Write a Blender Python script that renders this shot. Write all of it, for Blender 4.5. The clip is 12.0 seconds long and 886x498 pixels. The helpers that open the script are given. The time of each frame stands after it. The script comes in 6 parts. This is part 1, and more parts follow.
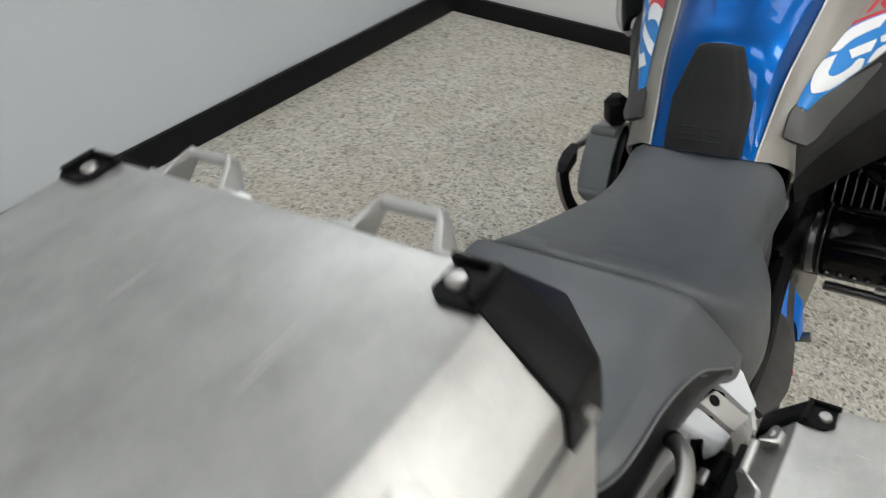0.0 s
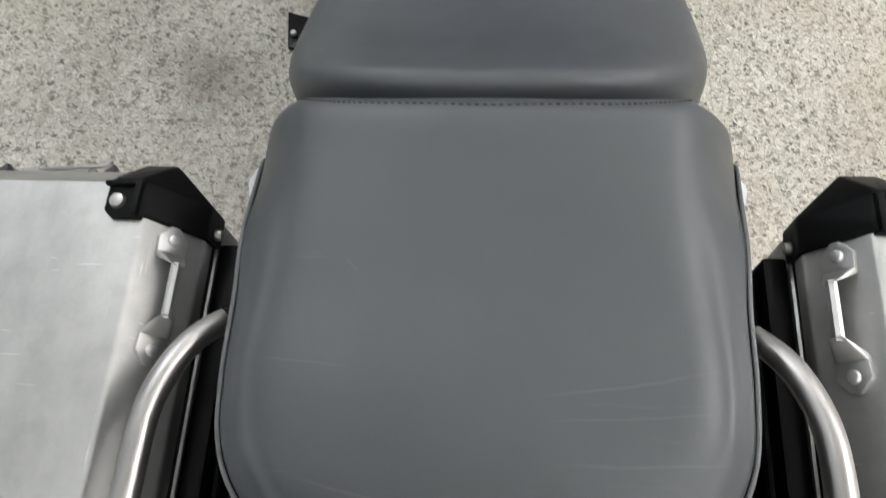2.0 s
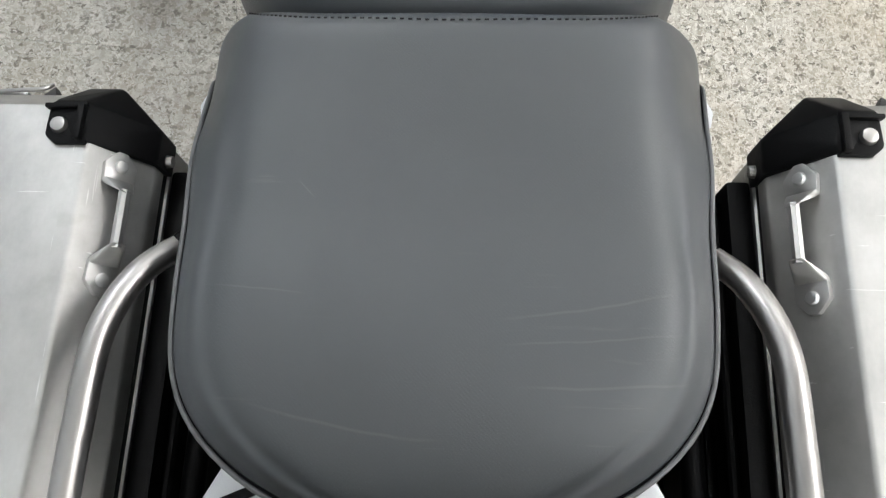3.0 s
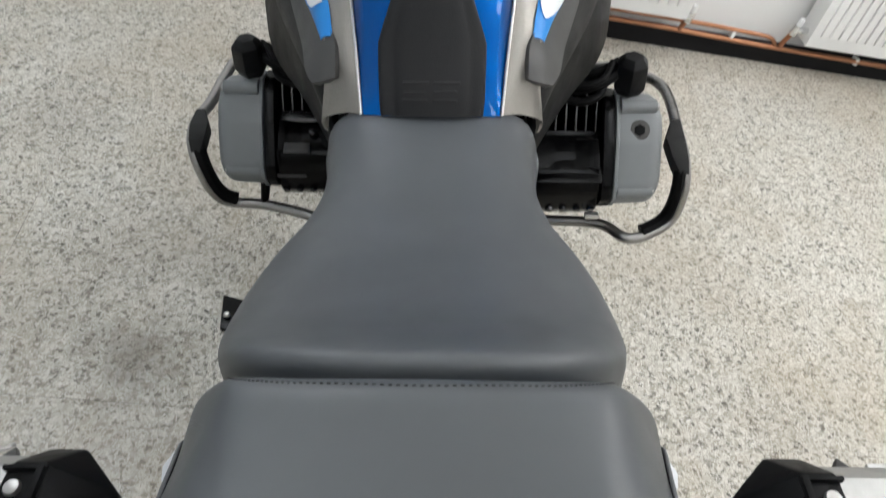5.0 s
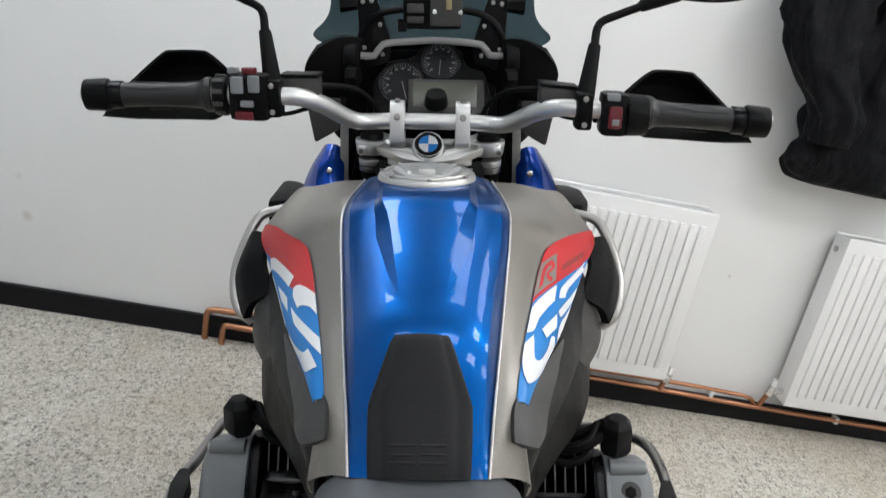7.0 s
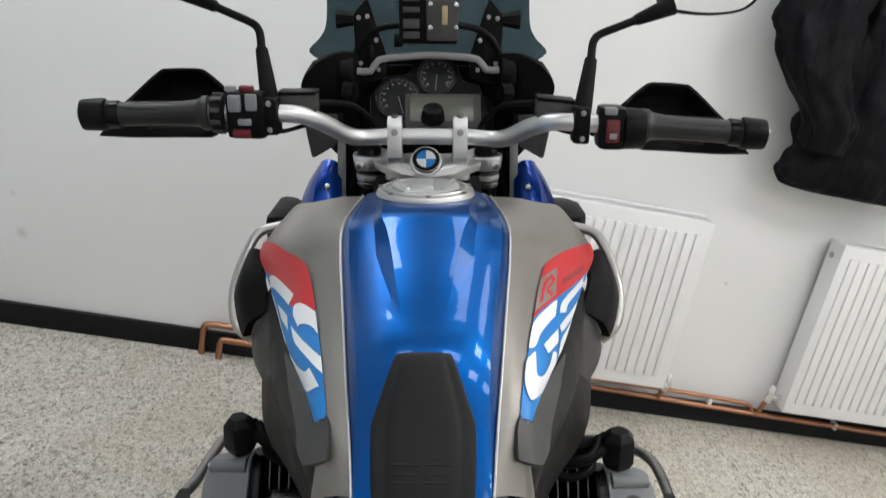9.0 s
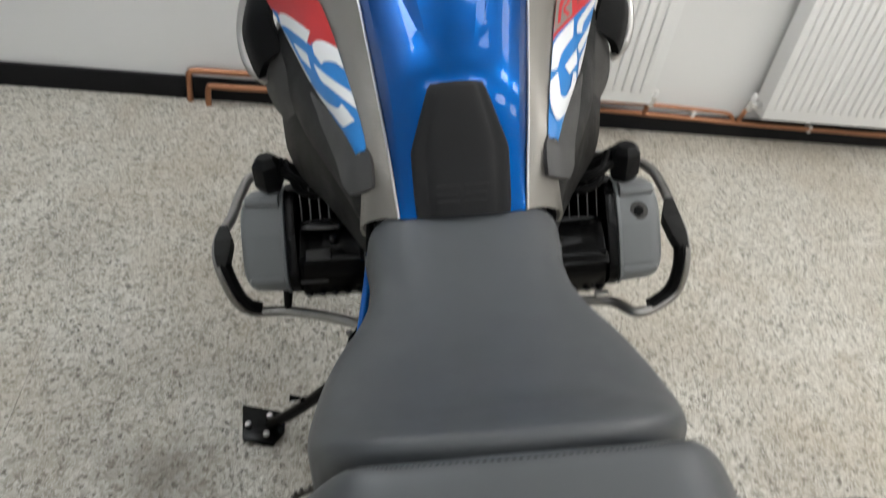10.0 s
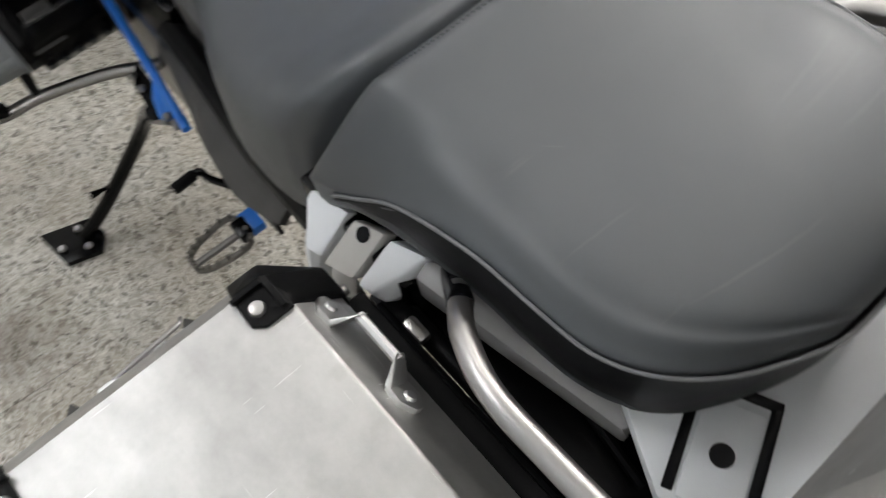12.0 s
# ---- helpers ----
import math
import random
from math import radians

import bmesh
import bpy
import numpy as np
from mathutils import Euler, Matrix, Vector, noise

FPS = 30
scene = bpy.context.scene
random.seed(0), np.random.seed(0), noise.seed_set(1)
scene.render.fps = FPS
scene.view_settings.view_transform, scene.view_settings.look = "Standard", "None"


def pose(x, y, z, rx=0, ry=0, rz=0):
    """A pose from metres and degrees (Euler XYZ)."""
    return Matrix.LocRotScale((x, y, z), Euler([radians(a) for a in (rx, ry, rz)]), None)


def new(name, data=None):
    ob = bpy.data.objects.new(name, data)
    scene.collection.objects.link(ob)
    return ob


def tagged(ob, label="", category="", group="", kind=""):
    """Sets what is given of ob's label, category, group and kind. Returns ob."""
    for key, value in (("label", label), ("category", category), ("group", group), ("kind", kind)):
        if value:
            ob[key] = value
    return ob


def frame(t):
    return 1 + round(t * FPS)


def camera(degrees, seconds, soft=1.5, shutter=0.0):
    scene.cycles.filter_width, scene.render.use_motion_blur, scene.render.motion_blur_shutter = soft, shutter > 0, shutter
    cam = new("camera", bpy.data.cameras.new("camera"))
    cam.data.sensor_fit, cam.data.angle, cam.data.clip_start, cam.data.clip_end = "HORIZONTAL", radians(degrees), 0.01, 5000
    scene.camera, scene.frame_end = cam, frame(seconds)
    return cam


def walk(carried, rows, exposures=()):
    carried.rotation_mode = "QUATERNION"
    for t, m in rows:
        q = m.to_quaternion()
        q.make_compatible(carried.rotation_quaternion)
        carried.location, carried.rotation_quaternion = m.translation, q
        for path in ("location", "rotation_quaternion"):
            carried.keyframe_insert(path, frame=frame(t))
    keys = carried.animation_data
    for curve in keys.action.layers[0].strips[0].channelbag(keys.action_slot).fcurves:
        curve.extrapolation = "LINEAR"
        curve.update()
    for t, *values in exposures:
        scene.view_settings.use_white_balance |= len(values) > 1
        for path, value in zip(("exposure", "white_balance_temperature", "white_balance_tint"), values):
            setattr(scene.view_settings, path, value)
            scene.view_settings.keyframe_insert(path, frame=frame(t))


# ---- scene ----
# ------------------------------------------------------------ camera
cam = camera(61.7, 12.0, soft=1.2, shutter=0.35)
PATH = [
    (0.0, 0.0426, -0.4937, 1.3812, 47.07, 1.32, 33.86),
    (0.1, 0.0019, -0.4728, 1.3819, 46.14, 1.59, 31.00),
    (0.4, -0.1065, -0.4236, 1.3599, 43.01, 1.64, 23.18),
    (0.5, -0.1392, -0.4087, 1.3556, 42.16, 1.09, 20.93),
    (0.7, -0.1747, -0.3632, 1.3527, 39.14, 0.66, 16.56),
    (1.0, -0.1956, -0.2870, 1.3211, 35.36, -0.55, 11.53),
    (1.5, -0.2090, -0.2182, 1.2602, 27.19, -3.61, 5.68),
    (2.0, -0.2044, -0.2284, 1.2314, 21.16, -5.74, 3.28),
    (2.5, -0.2004, -0.2318, 1.2218, 16.67, -7.06, 2.40),
    (2.7, -0.1973, -0.2316, 1.2195, 15.83, -7.33, 2.19),
    (3.5, -0.1990, -0.2262, 1.2215, 19.60, -8.85, 1.75),
    (4.3, -0.2021, -0.2208, 1.2253, 31.25, -9.95, 1.00),
    (4.5, -0.2026, -0.2214, 1.2263, 34.68, -10.06, 1.00),
    (5.0, -0.2039, -0.2296, 1.2322, 43.05, -10.43, 0.77),
    (5.5, -0.2040, -0.2322, 1.2371, 50.65, -10.63, 0.67),
    (6.0, -0.2048, -0.2382, 1.2419, 58.07, -10.76, 0.71),
    (6.5, -0.2048, -0.2377, 1.2431, 64.71, -10.96, 0.51),
    (7.0, -0.2060, -0.2381, 1.2467, 70.08, -11.13, 0.13),
    (7.2, -0.2051, -0.2372, 1.2476, 71.81, -11.06, -0.02),
    (8.0, -0.2085, -0.2365, 1.2490, 76.30, -10.95, -0.22),
    (8.8, -0.2129, -0.2350, 1.2484, 73.20, -10.76, -0.41),
    (9.0, -0.2140, -0.2333, 1.2541, 70.84, -10.55, -0.52),
    (9.5, -0.2284, -0.2459, 1.2653, 62.91, -9.46, -1.40),
    (10.0, -0.2817, -0.2677, 1.2586, 50.96, -8.13, -4.30),
    (10.5, -0.3451, -0.2717, 1.2500, 41.48, -7.24, -9.13),
    (11.0, -0.4141, -0.2941, 1.2303, 36.23, -6.54, -14.43),
    (11.5, -0.4463, -0.2660, 1.1893, 33.51, -4.48, -23.31),
    (12.0, -0.4614, -0.2368, 1.1587, 32.89, -4.78, -41.41),
]
walk(cam, [(t, pose(*p)) for t, *p in PATH], ((0.0, -0.33, 6450, 9), (0.7, -0.26, 6600, 11), (1.5, -0.1, 6550, 10), (2.5, 0.17, 6350, 10), (4.3, 0.08, 6350, 10), (5.5, 0.0, 6230, 10), (7.0, -0.12, 6260, 11), (8.8, -0.18, 6350, 11), (9.5, -0.17, 6400, 10), (10.0, -0.22, 6450, 10), (10.5, 0.0, 6450, 9), (11.0, 0.05, 6520, 10), (12.0, 0.14, 6550, 12)))

# ------------------------------------------------------------ light
world = bpy.data.worlds.new("room_world")
scene.world = world
world.use_nodes = True
world.node_tree.nodes["Background"].inputs[0].default_value = (0.75, 0.85, 1.0, 1)
world.node_tree.nodes["Background"].inputs[1].default_value = 0.3
scene.view_settings.exposure = 0.0
LAMP = 10.3                      # brightness of the ceiling panels

YAW = 2.06                       # the room's turn against the motorcycle
ROOM = pose(0, 0, 0, 0, 0, YAW)
LEAN = 10.24                     # the motorcycle rests on its side stand
BIKE = pose(0, 0, 0, 0, -LEAN, 0)


# ------------------------------------------------------------ materials
def material(name, color, rough=0.5, metal=0.0, coat=0.0):
    m = bpy.data.materials.new(name)
    m.use_nodes = True
    b = m.node_tree.nodes["Principled BSDF"]
    b.inputs["Base Color"].default_value = (*color, 1)
    b.inputs["Roughness"].default_value = rough
    b.inputs["Metallic"].default_value = metal
    b.inputs["Coat Weight"].default_value = coat
    b.inputs["Coat Roughness"].default_value = 0.04
    return m


class Nodes:
    """Short hand for building a node tree on top of a principled material."""

    def __init__(self, m):
        self.t = m.node_tree
        self.b = self.t.nodes["Principled BSDF"]

    def add(self, kind, ins=None, **props):
        n = self.t.nodes.new(kind)
        for k, v in props.items():
            setattr(n, k, v)
        for k, v in (ins or {}).items():
            if hasattr(v, "is_output"):
                self.t.links.new(v, n.inputs[k])
            else:
                n.inputs[k].default_value = v
        return n

    def coords(self, scale=(1, 1, 1)):
        c = self.add("ShaderNodeTexCoord")
        return self.add("ShaderNodeMapping", {"Vector": c.outputs["Object"], "Scale": scale}).outputs[0]

    def noise(self, vec, scale, detail=4.0, rough=0.55):
        return self.add("ShaderNodeTexNoise", {"Vector": vec, "Scale": scale, "Detail": detail, "Roughness": rough}).outputs["Fac"]

    def ramp(self, fac, *stops):
        n = self.add("ShaderNodeValToRGB", {"Fac": fac})
        e = n.color_ramp.elements
        while len(e) < len(stops):
            e.new(0.5)
        for i, (p, c) in enumerate(stops):
            e[i].position = p
            e[i].color = (*c, 1) if len(c) == 3 else c
        return n.outputs[0]

    def mix(self, fac, a, b, mode="MIX"):
        n = self.add("ShaderNodeMix", data_type="RGBA", blend_type=mode)
        for k, v in ((0, fac), (6, a), (7, b)):
            if hasattr(v, "is_output"):
                self.t.links.new(v, n.inputs[k])
            else:
                n.inputs[k].default_value = v if k == 0 else (*v, 1)
        return n.outputs[2]

    def set(self, name, v):
        if hasattr(v, "is_output"):
            self.t.links.new(v, self.b.inputs[name])
        else:
            self.b.inputs[name].default_value = v

    def bump(self, h, dist=0.001, strength=0.5):
        n = self.add("ShaderNodeBump", {"Height": h, "Distance": dist, "Strength": strength})
        self.t.links.new(n.outputs[0], self.b.inputs["Normal"])


def grey(v):
    return (v, v, v)


def mat_plastic(name, color, rough=0.5, grain=900, depth=0.0004, spread=0.12):
    """Moulded plastic or painted metal with a fine grain and faint wear."""
    m = material(name, color, rough)
    n = Nodes(m)
    v = n.coords()
    big = n.noise(v, 9, 5)
    n.set("Base Color", n.mix(big, tuple(c * (1 - spread) for c in color), tuple(min(1, c * (1 + spread)) for c in color)))
    n.set("Roughness", n.ramp(n.noise(v, 22, 6), (0.3, grey(rough * 0.85)), (0.7, grey(min(1, rough * 1.15)))))
    n.bump(n.noise(v, grain, 2), depth, 0.4)
    if max(color) < 0.03:
        n.set("Specular IOR Level", 0.13)
    return m


def mat_metal(name, color, rough=0.3, stretch=(1, 40, 40), scratch=0.5):
    """Brushed or cast metal: fine lines along one axis, smudges in the gloss."""
    m = material(name, color, rough, 1.0)
    n = Nodes(m)
    fine = n.noise(n.coords(stretch), 30, 6, 0.7)
    smudge = n.noise(n.coords(), 7, 6, 0.6)
    mixed = n.mix(0.5, fine, smudge)
    n.set("Roughness", n.ramp(mixed, (0.3, grey(rough * 0.75)), (0.7, grey(rough * 1.3))))
    n.set("Base Color", n.ramp(smudge, (0.3, tuple(c * 0.88 for c in color)), (0.7, color)))
    n.bump(fine, 0.0003, 0.15 * scratch)
    return m


def mat_case():
    """Handled sheet aluminium: cloudy oxide, wipe marks, short random scratches."""
    m = material("handled_aluminium", (0.62, 0.615, 0.60), 0.42, 1.0)
    n = Nodes(m)
    v = n.coords()
    cloud = n.noise(v, 6, 6, 0.62)
    wipe = n.noise(n.coords((11, 7, 9)), 1.6, 7, 0.66)
    spots = n.ramp(n.noise(v, 46, 3, 0.5), (0.64, grey(0)), (0.72, grey(1)))
    fine = n.noise(n.coords((260, 9, 60)), 1.0, 3, 0.6)
    cut = n.ramp(fine, (0.70, grey(0)), (0.735, grey(1)))
    cut2 = n.ramp(n.noise(n.coords((16, 300, 90)), 1.0, 3, 0.6), (0.71, grey(0)), (0.745, grey(1)))
    scratch = n.mix(0.5, cut, cut2)
    tone = n.mix(0.5, cloud, wipe)
    col = n.ramp(tone, (0.32, (0.34, 0.336, 0.324)), (0.5, (0.48, 0.475, 0.46)), (0.68, (0.61, 0.605, 0.59)))
    col = n.mix(scratch, col, (0.84, 0.84, 0.83))
    col = n.mix(n.mix(0.86, spots, (0, 0, 0)), col, (0.30, 0.28, 0.25))
    n.set("Base Color", col)
    n.set("Roughness", n.ramp(tone, (0.35, grey(0.56)), (0.65, grey(0.42))))
    n.bump(n.mix(0.6, fine, scratch), 0.0003, 0.12)
    return m


def mat_wall(name, color, smudges=()):
    m = material(name, color, 0.65)
    n = Nodes(m)
    v = n.coords()
    col = n.mix(n.noise(v, 1.6, 5), tuple(c * 0.95 for c in color), color)
    for place, r, k in smudges:
        d = n.add("ShaderNodeVectorMath", {0: v, 1: place}, operation="DISTANCE").outputs["Value"]
        rough_edge = n.add("ShaderNodeMath", {0: n.noise(v, 30, 5, 0.7), 1: r * 1.2, 2: d}, operation="MULTIPLY_ADD").outputs[0]
        col = n.mix(n.ramp(rough_edge, (r * 0.8, grey(k)), (r * 1.6, grey(0.0))), col, (0.42, 0.36, 0.29))
    n.set("Base Color", col)
    n.bump(n.noise(v, 120, 6, 0.7), 0.0015, 0.25)
    return m


STAINS = ((-0.565, 0.562, 0.125, 0.62), (-0.94, 1.20, 0.16, 0.22), (-0.30, 0.62, 0.12, 0.25), (-0.40, 0.80, 0.16, 0.22), (-0.75, 0.50, 0.22, 0.22), (-0.66, 0.78, 0.22, 0.25), (-0.50, 0.36, 0.20, 0.28), (0.72, 0.52, 0.25, 0.16))   # oil and dirt: place, radius, depth


def mat_terrazzo():
    """Pale cement with grey and dark chips of about a centimetre, walked-in dirt."""
    m = material("terrazzo", (0.5, 0.48, 0.44), 0.45)
    n = Nodes(m)
    c = n.add("ShaderNodeTexCoord").outputs["Object"]
    info = n.add("ShaderNodeObjectInfo")
    off = n.add("ShaderNodeVectorMath", {0: c, 1: info.outputs["Location"]}, operation="ADD").outputs[0]
    warp = n.add("ShaderNodeTexNoise", {"Vector": off, "Scale": 90.0, "Detail": 4.0}).outputs["Color"]
    vec = n.add("ShaderNodeMix", {0: 0.03, 4: off, 5: warp}, data_type="VECTOR").outputs[1]
    big = n.add("ShaderNodeTexVoronoi", {"Vector": vec, "Scale": 104.0, "Randomness": 1.0})
    small = n.add("ShaderNodeTexVoronoi", {"Vector": vec, "Scale": 250.0, "Randomness": 1.0})
    pick = n.add("ShaderNodeSeparateColor", {0: big.outputs["Color"]})
    base = n.ramp(n.add("ShaderNodeSeparateColor", {0: small.outputs["Color"]}).outputs[1], (0.0, (0.31, 0.285, 0.235)), (0.3, (0.46, 0.435, 0.375)), (0.7, (0.61, 0.585, 0.52)), (1.0, (0.76, 0.735, 0.68)))
    tone = n.ramp(pick.outputs[1], (0.0, (0.085, 0.078, 0.064)), (0.3, (0.20, 0.187, 0.155)), (0.6, (0.36, 0.33, 0.27)), (1.0, (0.72, 0.70, 0.65)))
    chosen = n.add("ShaderNodeMath", {0: pick.outputs[0], 1: 0.72}, operation="LESS_THAN").outputs[0]
    inside = n.ramp(big.outputs["Distance"], (0.38, grey(0.97)), (0.58, grey(0.0)))
    flecks = n.add("ShaderNodeMath", {0: chosen, 1: inside}, operation="MULTIPLY").outputs[0]
    col = n.mix(flecks, base, tone)
    w = n.noise(off, 2.3, 6, 0.6)
    col = n.mix(n.ramp(w, (0.44, grey(0.0)), (0.70, grey(0.45))), col, (0.38, 0.315, 0.225))
    col = n.mix(n.ramp(n.noise(off, 11, 5, 0.65), (0.52, grey(0.0)), (0.75, grey(0.30))), col, (0.30, 0.235, 0.15))
    for sx, sy, r, k in STAINS:
        d = n.add("ShaderNodeVectorMath", {0: off, 1: (sx, sy, 0)}, operation="DISTANCE").outputs["Value"]
        rough_edge = n.add("ShaderNodeMath", {0: n.noise(off, 9, 6, 0.7), 1: r * 1.3, 2: d}, operation="MULTIPLY_ADD").outputs[0]
        col = n.mix(n.ramp(rough_edge, (r * 0.8, grey(k)), (r * 1.75, grey(0.0))), col, (0.11, 0.085, 0.06))
    n.set("Base Color", col)
    n.set("Roughness", n.ramp(n.noise(off, 14, 5), (0.3, grey(0.32)), (0.7, grey(0.5))))
    n.bump(n.noise(off, 180, 4), 0.0006, 0.2)
    return m


SCUFFS = ((0.030, 0.122, -0.163, -0.146, -0.002, 0.0009), (0.030, 0.122, -0.175, -0.167, -0.001, 0.0007), (0.038, 0.128, -0.195, -0.190, -0.001, 0.0009), (-0.092, 0.012, -0.203, -0.220, -0.004, 0.0010),
          (-0.072, -0.062, -0.092, -0.102, 0.0, 0.0007), (-0.115, -0.06, -0.148, -0.152, 0.0, 0.0006))   # scratches in the seat cover: from x, to x, from y, to y, sag, width


def mat_leather():
    """Dark grey seat cover with a woven emboss and light scuffs."""
    m = material("seat_cover", (0.09, 0.094, 0.1), 0.5)
    n = Nodes(m)
    v = n.coords()
    weave = n.add("ShaderNodeTexChecker", {"Vector": n.coords((1, 1, 1)), "Scale": 900.0}).outputs["Fac"]
    scuff = n.ramp(n.noise(n.coords((14, 210, 30)), 1.0, 5, 0.6), (0.63, grey(0.0)), (0.72, grey(1.0)))
    area = n.ramp(n.noise(v, 8, 3), (0.5, grey(0.0)), (0.62, grey(0.09)))
    worn = n.add("ShaderNodeMath", {0: scuff, 1: area}, operation="MULTIPLY").outputs[0]
    x, y, _ = (n.add("ShaderNodeSeparateXYZ", {0: v}).outputs[k] for k in range(3))
    wobble = n.noise(n.coords((30, 6, 1)), 1.0, 2)
    lines = None
    for x0, x1, y0, y1, sag, width in SCUFFS:
        t = n.add("ShaderNodeMapRange", {0: x, 1: x0, 2: x1, 3: 0.0, 4: 1.0}).outputs[0]
        line = n.add("ShaderNodeMath", {0: t, 1: y1 - y0, 2: y0}, operation="MULTIPLY_ADD").outputs[0]
        arch = n.add("ShaderNodeMath", {0: n.add("ShaderNodeMath", {0: 1.0, 1: t}, operation="SUBTRACT").outputs[0], 1: t}, operation="MULTIPLY").outputs[0]
        line = n.add("ShaderNodeMath", {0: arch, 1: 4 * sag, 2: line}, operation="MULTIPLY_ADD").outputs[0]
        line = n.add("ShaderNodeMath", {0: wobble, 1: 0.004, 2: line}, operation="MULTIPLY_ADD").outputs[0]
        off = n.add("ShaderNodeMath", {0: n.add("ShaderNodeMath", {0: y, 1: line}, operation="SUBTRACT").outputs[0]}, operation="ABSOLUTE").outputs[0]
        near = n.ramp(n.add("ShaderNodeMath", {0: off, 1: 1 / width}, operation="MULTIPLY").outputs[0], (0.3, grey(1.0)), (1.0, grey(0.0)))
        ends = n.ramp(n.add("ShaderNodeMath", {0: arch, 1: n.noise(v, 60, 3)}, operation="MULTIPLY").outputs[0], (0.005, grey(0.0)), (0.11, grey(0.09)))
        one = n.add("ShaderNodeMath", {0: near, 1: ends}, operation="MULTIPLY").outputs[0]
        lines = one if lines is None else n.add("ShaderNodeMath", {0: lines, 1: one}, operation="MAXIMUM").outputs[0]
    worn = n.add("ShaderNodeMath", {0: worn, 1: lines}, operation="MAXIMUM").outputs[0]
    n.set("Base Color", n.mix(worn, n.mix(n.noise(v, 11, 6), (0.043, 0.0478, 0.0530), (0.056, 0.0618, 0.0680)), (0.26, 0.265, 0.27)))
    n.set("Roughness", n.ramp(n.noise(v, 20, 6), (0.3, grey(0.40)), (0.7, grey(0.52))))
    n.set("Specular IOR Level", 0.8)
    n.bump(n.mix(0.6, n.noise(v, 700, 3), weave), 0.0004, 0.35)
    return m


def mat_paint(name, color, flake=0.5, rough=0.28, coat=0.6, metal=0.75):
    """Metallic paint under clear lacquer."""
    m = material(name, color, rough, metal, coat)
    n = Nodes(m)
    v = n.coords()
    n.set("Specular IOR Level", 0.2)
    n.set("Coat Roughness", 0.03 if coat > 0.3 else 0.2)
    f = n.add("ShaderNodeTexVoronoi", {"Vector": v, "Scale": 2600.0}).outputs["Color"]
    lum = n.add("ShaderNodeSeparateColor", {0: f}).outputs[0]
    n.set("Base Color", n.mix(n.ramp(lum, (0.2, grey(0)), (0.9, grey(flake))), color, tuple(min(1, c * 1.7) for c in color)))
    return m


M_WALL = mat_wall("white_wall_paint", (0.80, 0.80, 0.79), (((-1.285, 2.028, 0.314), 0.022, 0.4), ((-1.31, 2.028, 0.44), 0.012, 0.25), ((0.98, 2.028, 0.52), 0.006, 0.5), ((-0.95, 2.028, 0.75), 0.02, 0.12)))
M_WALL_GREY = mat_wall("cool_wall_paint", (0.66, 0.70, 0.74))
M_CEIL = mat_wall("ceiling_paint", (0.82, 0.82, 0.81))
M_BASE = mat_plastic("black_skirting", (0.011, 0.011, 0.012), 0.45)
M_TERRAZZO = mat_terrazzo()
M_JOINT = mat_plastic("tile_joint", (0.42, 0.395, 0.345), 0.85)
M_LEATHER = mat_leather()
M_PIPING = mat_plastic("grey_piping", (0.13, 0.132, 0.135), 0.5)
M_SKIRT = mat_plastic("smooth_black_vinyl", (0.013, 0.013, 0.014), 0.45)
M_BLUE = mat_paint("blue_metallic_paint", (0.0, 0.078, 0.315), 0.25, 0.38, 0.45, 0.95)
M_DKBLUE = mat_paint("dark_blue_paint", (0.0, 0.032, 0.24), 0.3, 0.3, 0.45)
M_FRAMEBLUE = mat_plastic("blue_frame_paint", (0.0, 0.13, 0.52), 0.42)
M_SILVERGREY = mat_paint("warm_grey_metallic_paint", (0.25, 0.235, 0.215), 0.5, 0.5, 0.2)
M_CASE = mat_case()
M_CAST = mat_metal("satin_cast_aluminium", (0.72, 0.72, 0.71), 0.42)
M_LUG = mat_metal("cast_grey_metal", (0.60, 0.595, 0.58), 0.44)
M_STEEL = mat_metal("brushed_steel_tube", (0.46, 0.445, 0.43), 0.36, (40, 1, 40))
M_GUARD = mat_metal("dark_steel_tube", (0.31, 0.30, 0.29), 0.3, (40, 1, 40))
M_PEG = mat_metal("worn_dark_steel", (0.17, 0.16, 0.145), 0.4)
M_CHROME = mat_metal("polished_steel", (0.82, 0.82, 0.82), 0.12)
M_PLASTIC = mat_plastic("black_moulded_plastic", (0.0022, 0.0022, 0.0024), 0.45)
M_DARKGREY = mat_plastic("dark_grey_plastic", (0.040, 0.038, 0.036), 0.55)
M_RUBBER = mat_plastic("black_rubber", (0.0026, 0.0026, 0.0028), 0.6)
M_GRIP = mat_plastic("worn_grip_rubber", (0.010, 0.010, 0.0105), 0.42, 700, 0.0005)
Nodes(M_GRIP).set("Specular IOR Level", 0.45)
M_PANEL = mat_plastic("grained_panel_plastic", (0.022, 0.0216, 0.0214), 0.5, 700, 0.0006)
M_KNEE = mat_plastic("soft_knee_pad_rubber", (0.049, 0.0475, 0.046), 0.5, 700, 0.0006)
M_BOOT = mat_plastic("worn_boot_rubber", (0.009, 0.009, 0.0095), 0.42)
M_PAD = mat_plastic("textured_pad_rubber", (0.026, 0.026, 0.027), 0.6, 700, 0.0006)
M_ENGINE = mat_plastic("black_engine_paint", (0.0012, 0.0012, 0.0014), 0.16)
M_FIN = mat_plastic("satin_black_fin", (0.008, 0.008, 0.009), 0.22)
Nodes(M_FIN).set("Specular IOR Level", 0.8)
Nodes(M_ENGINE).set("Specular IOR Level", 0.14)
M_COVER = mat_plastic("grey_engine_cover_paint", (0.17, 0.18, 0.185), 0.4)
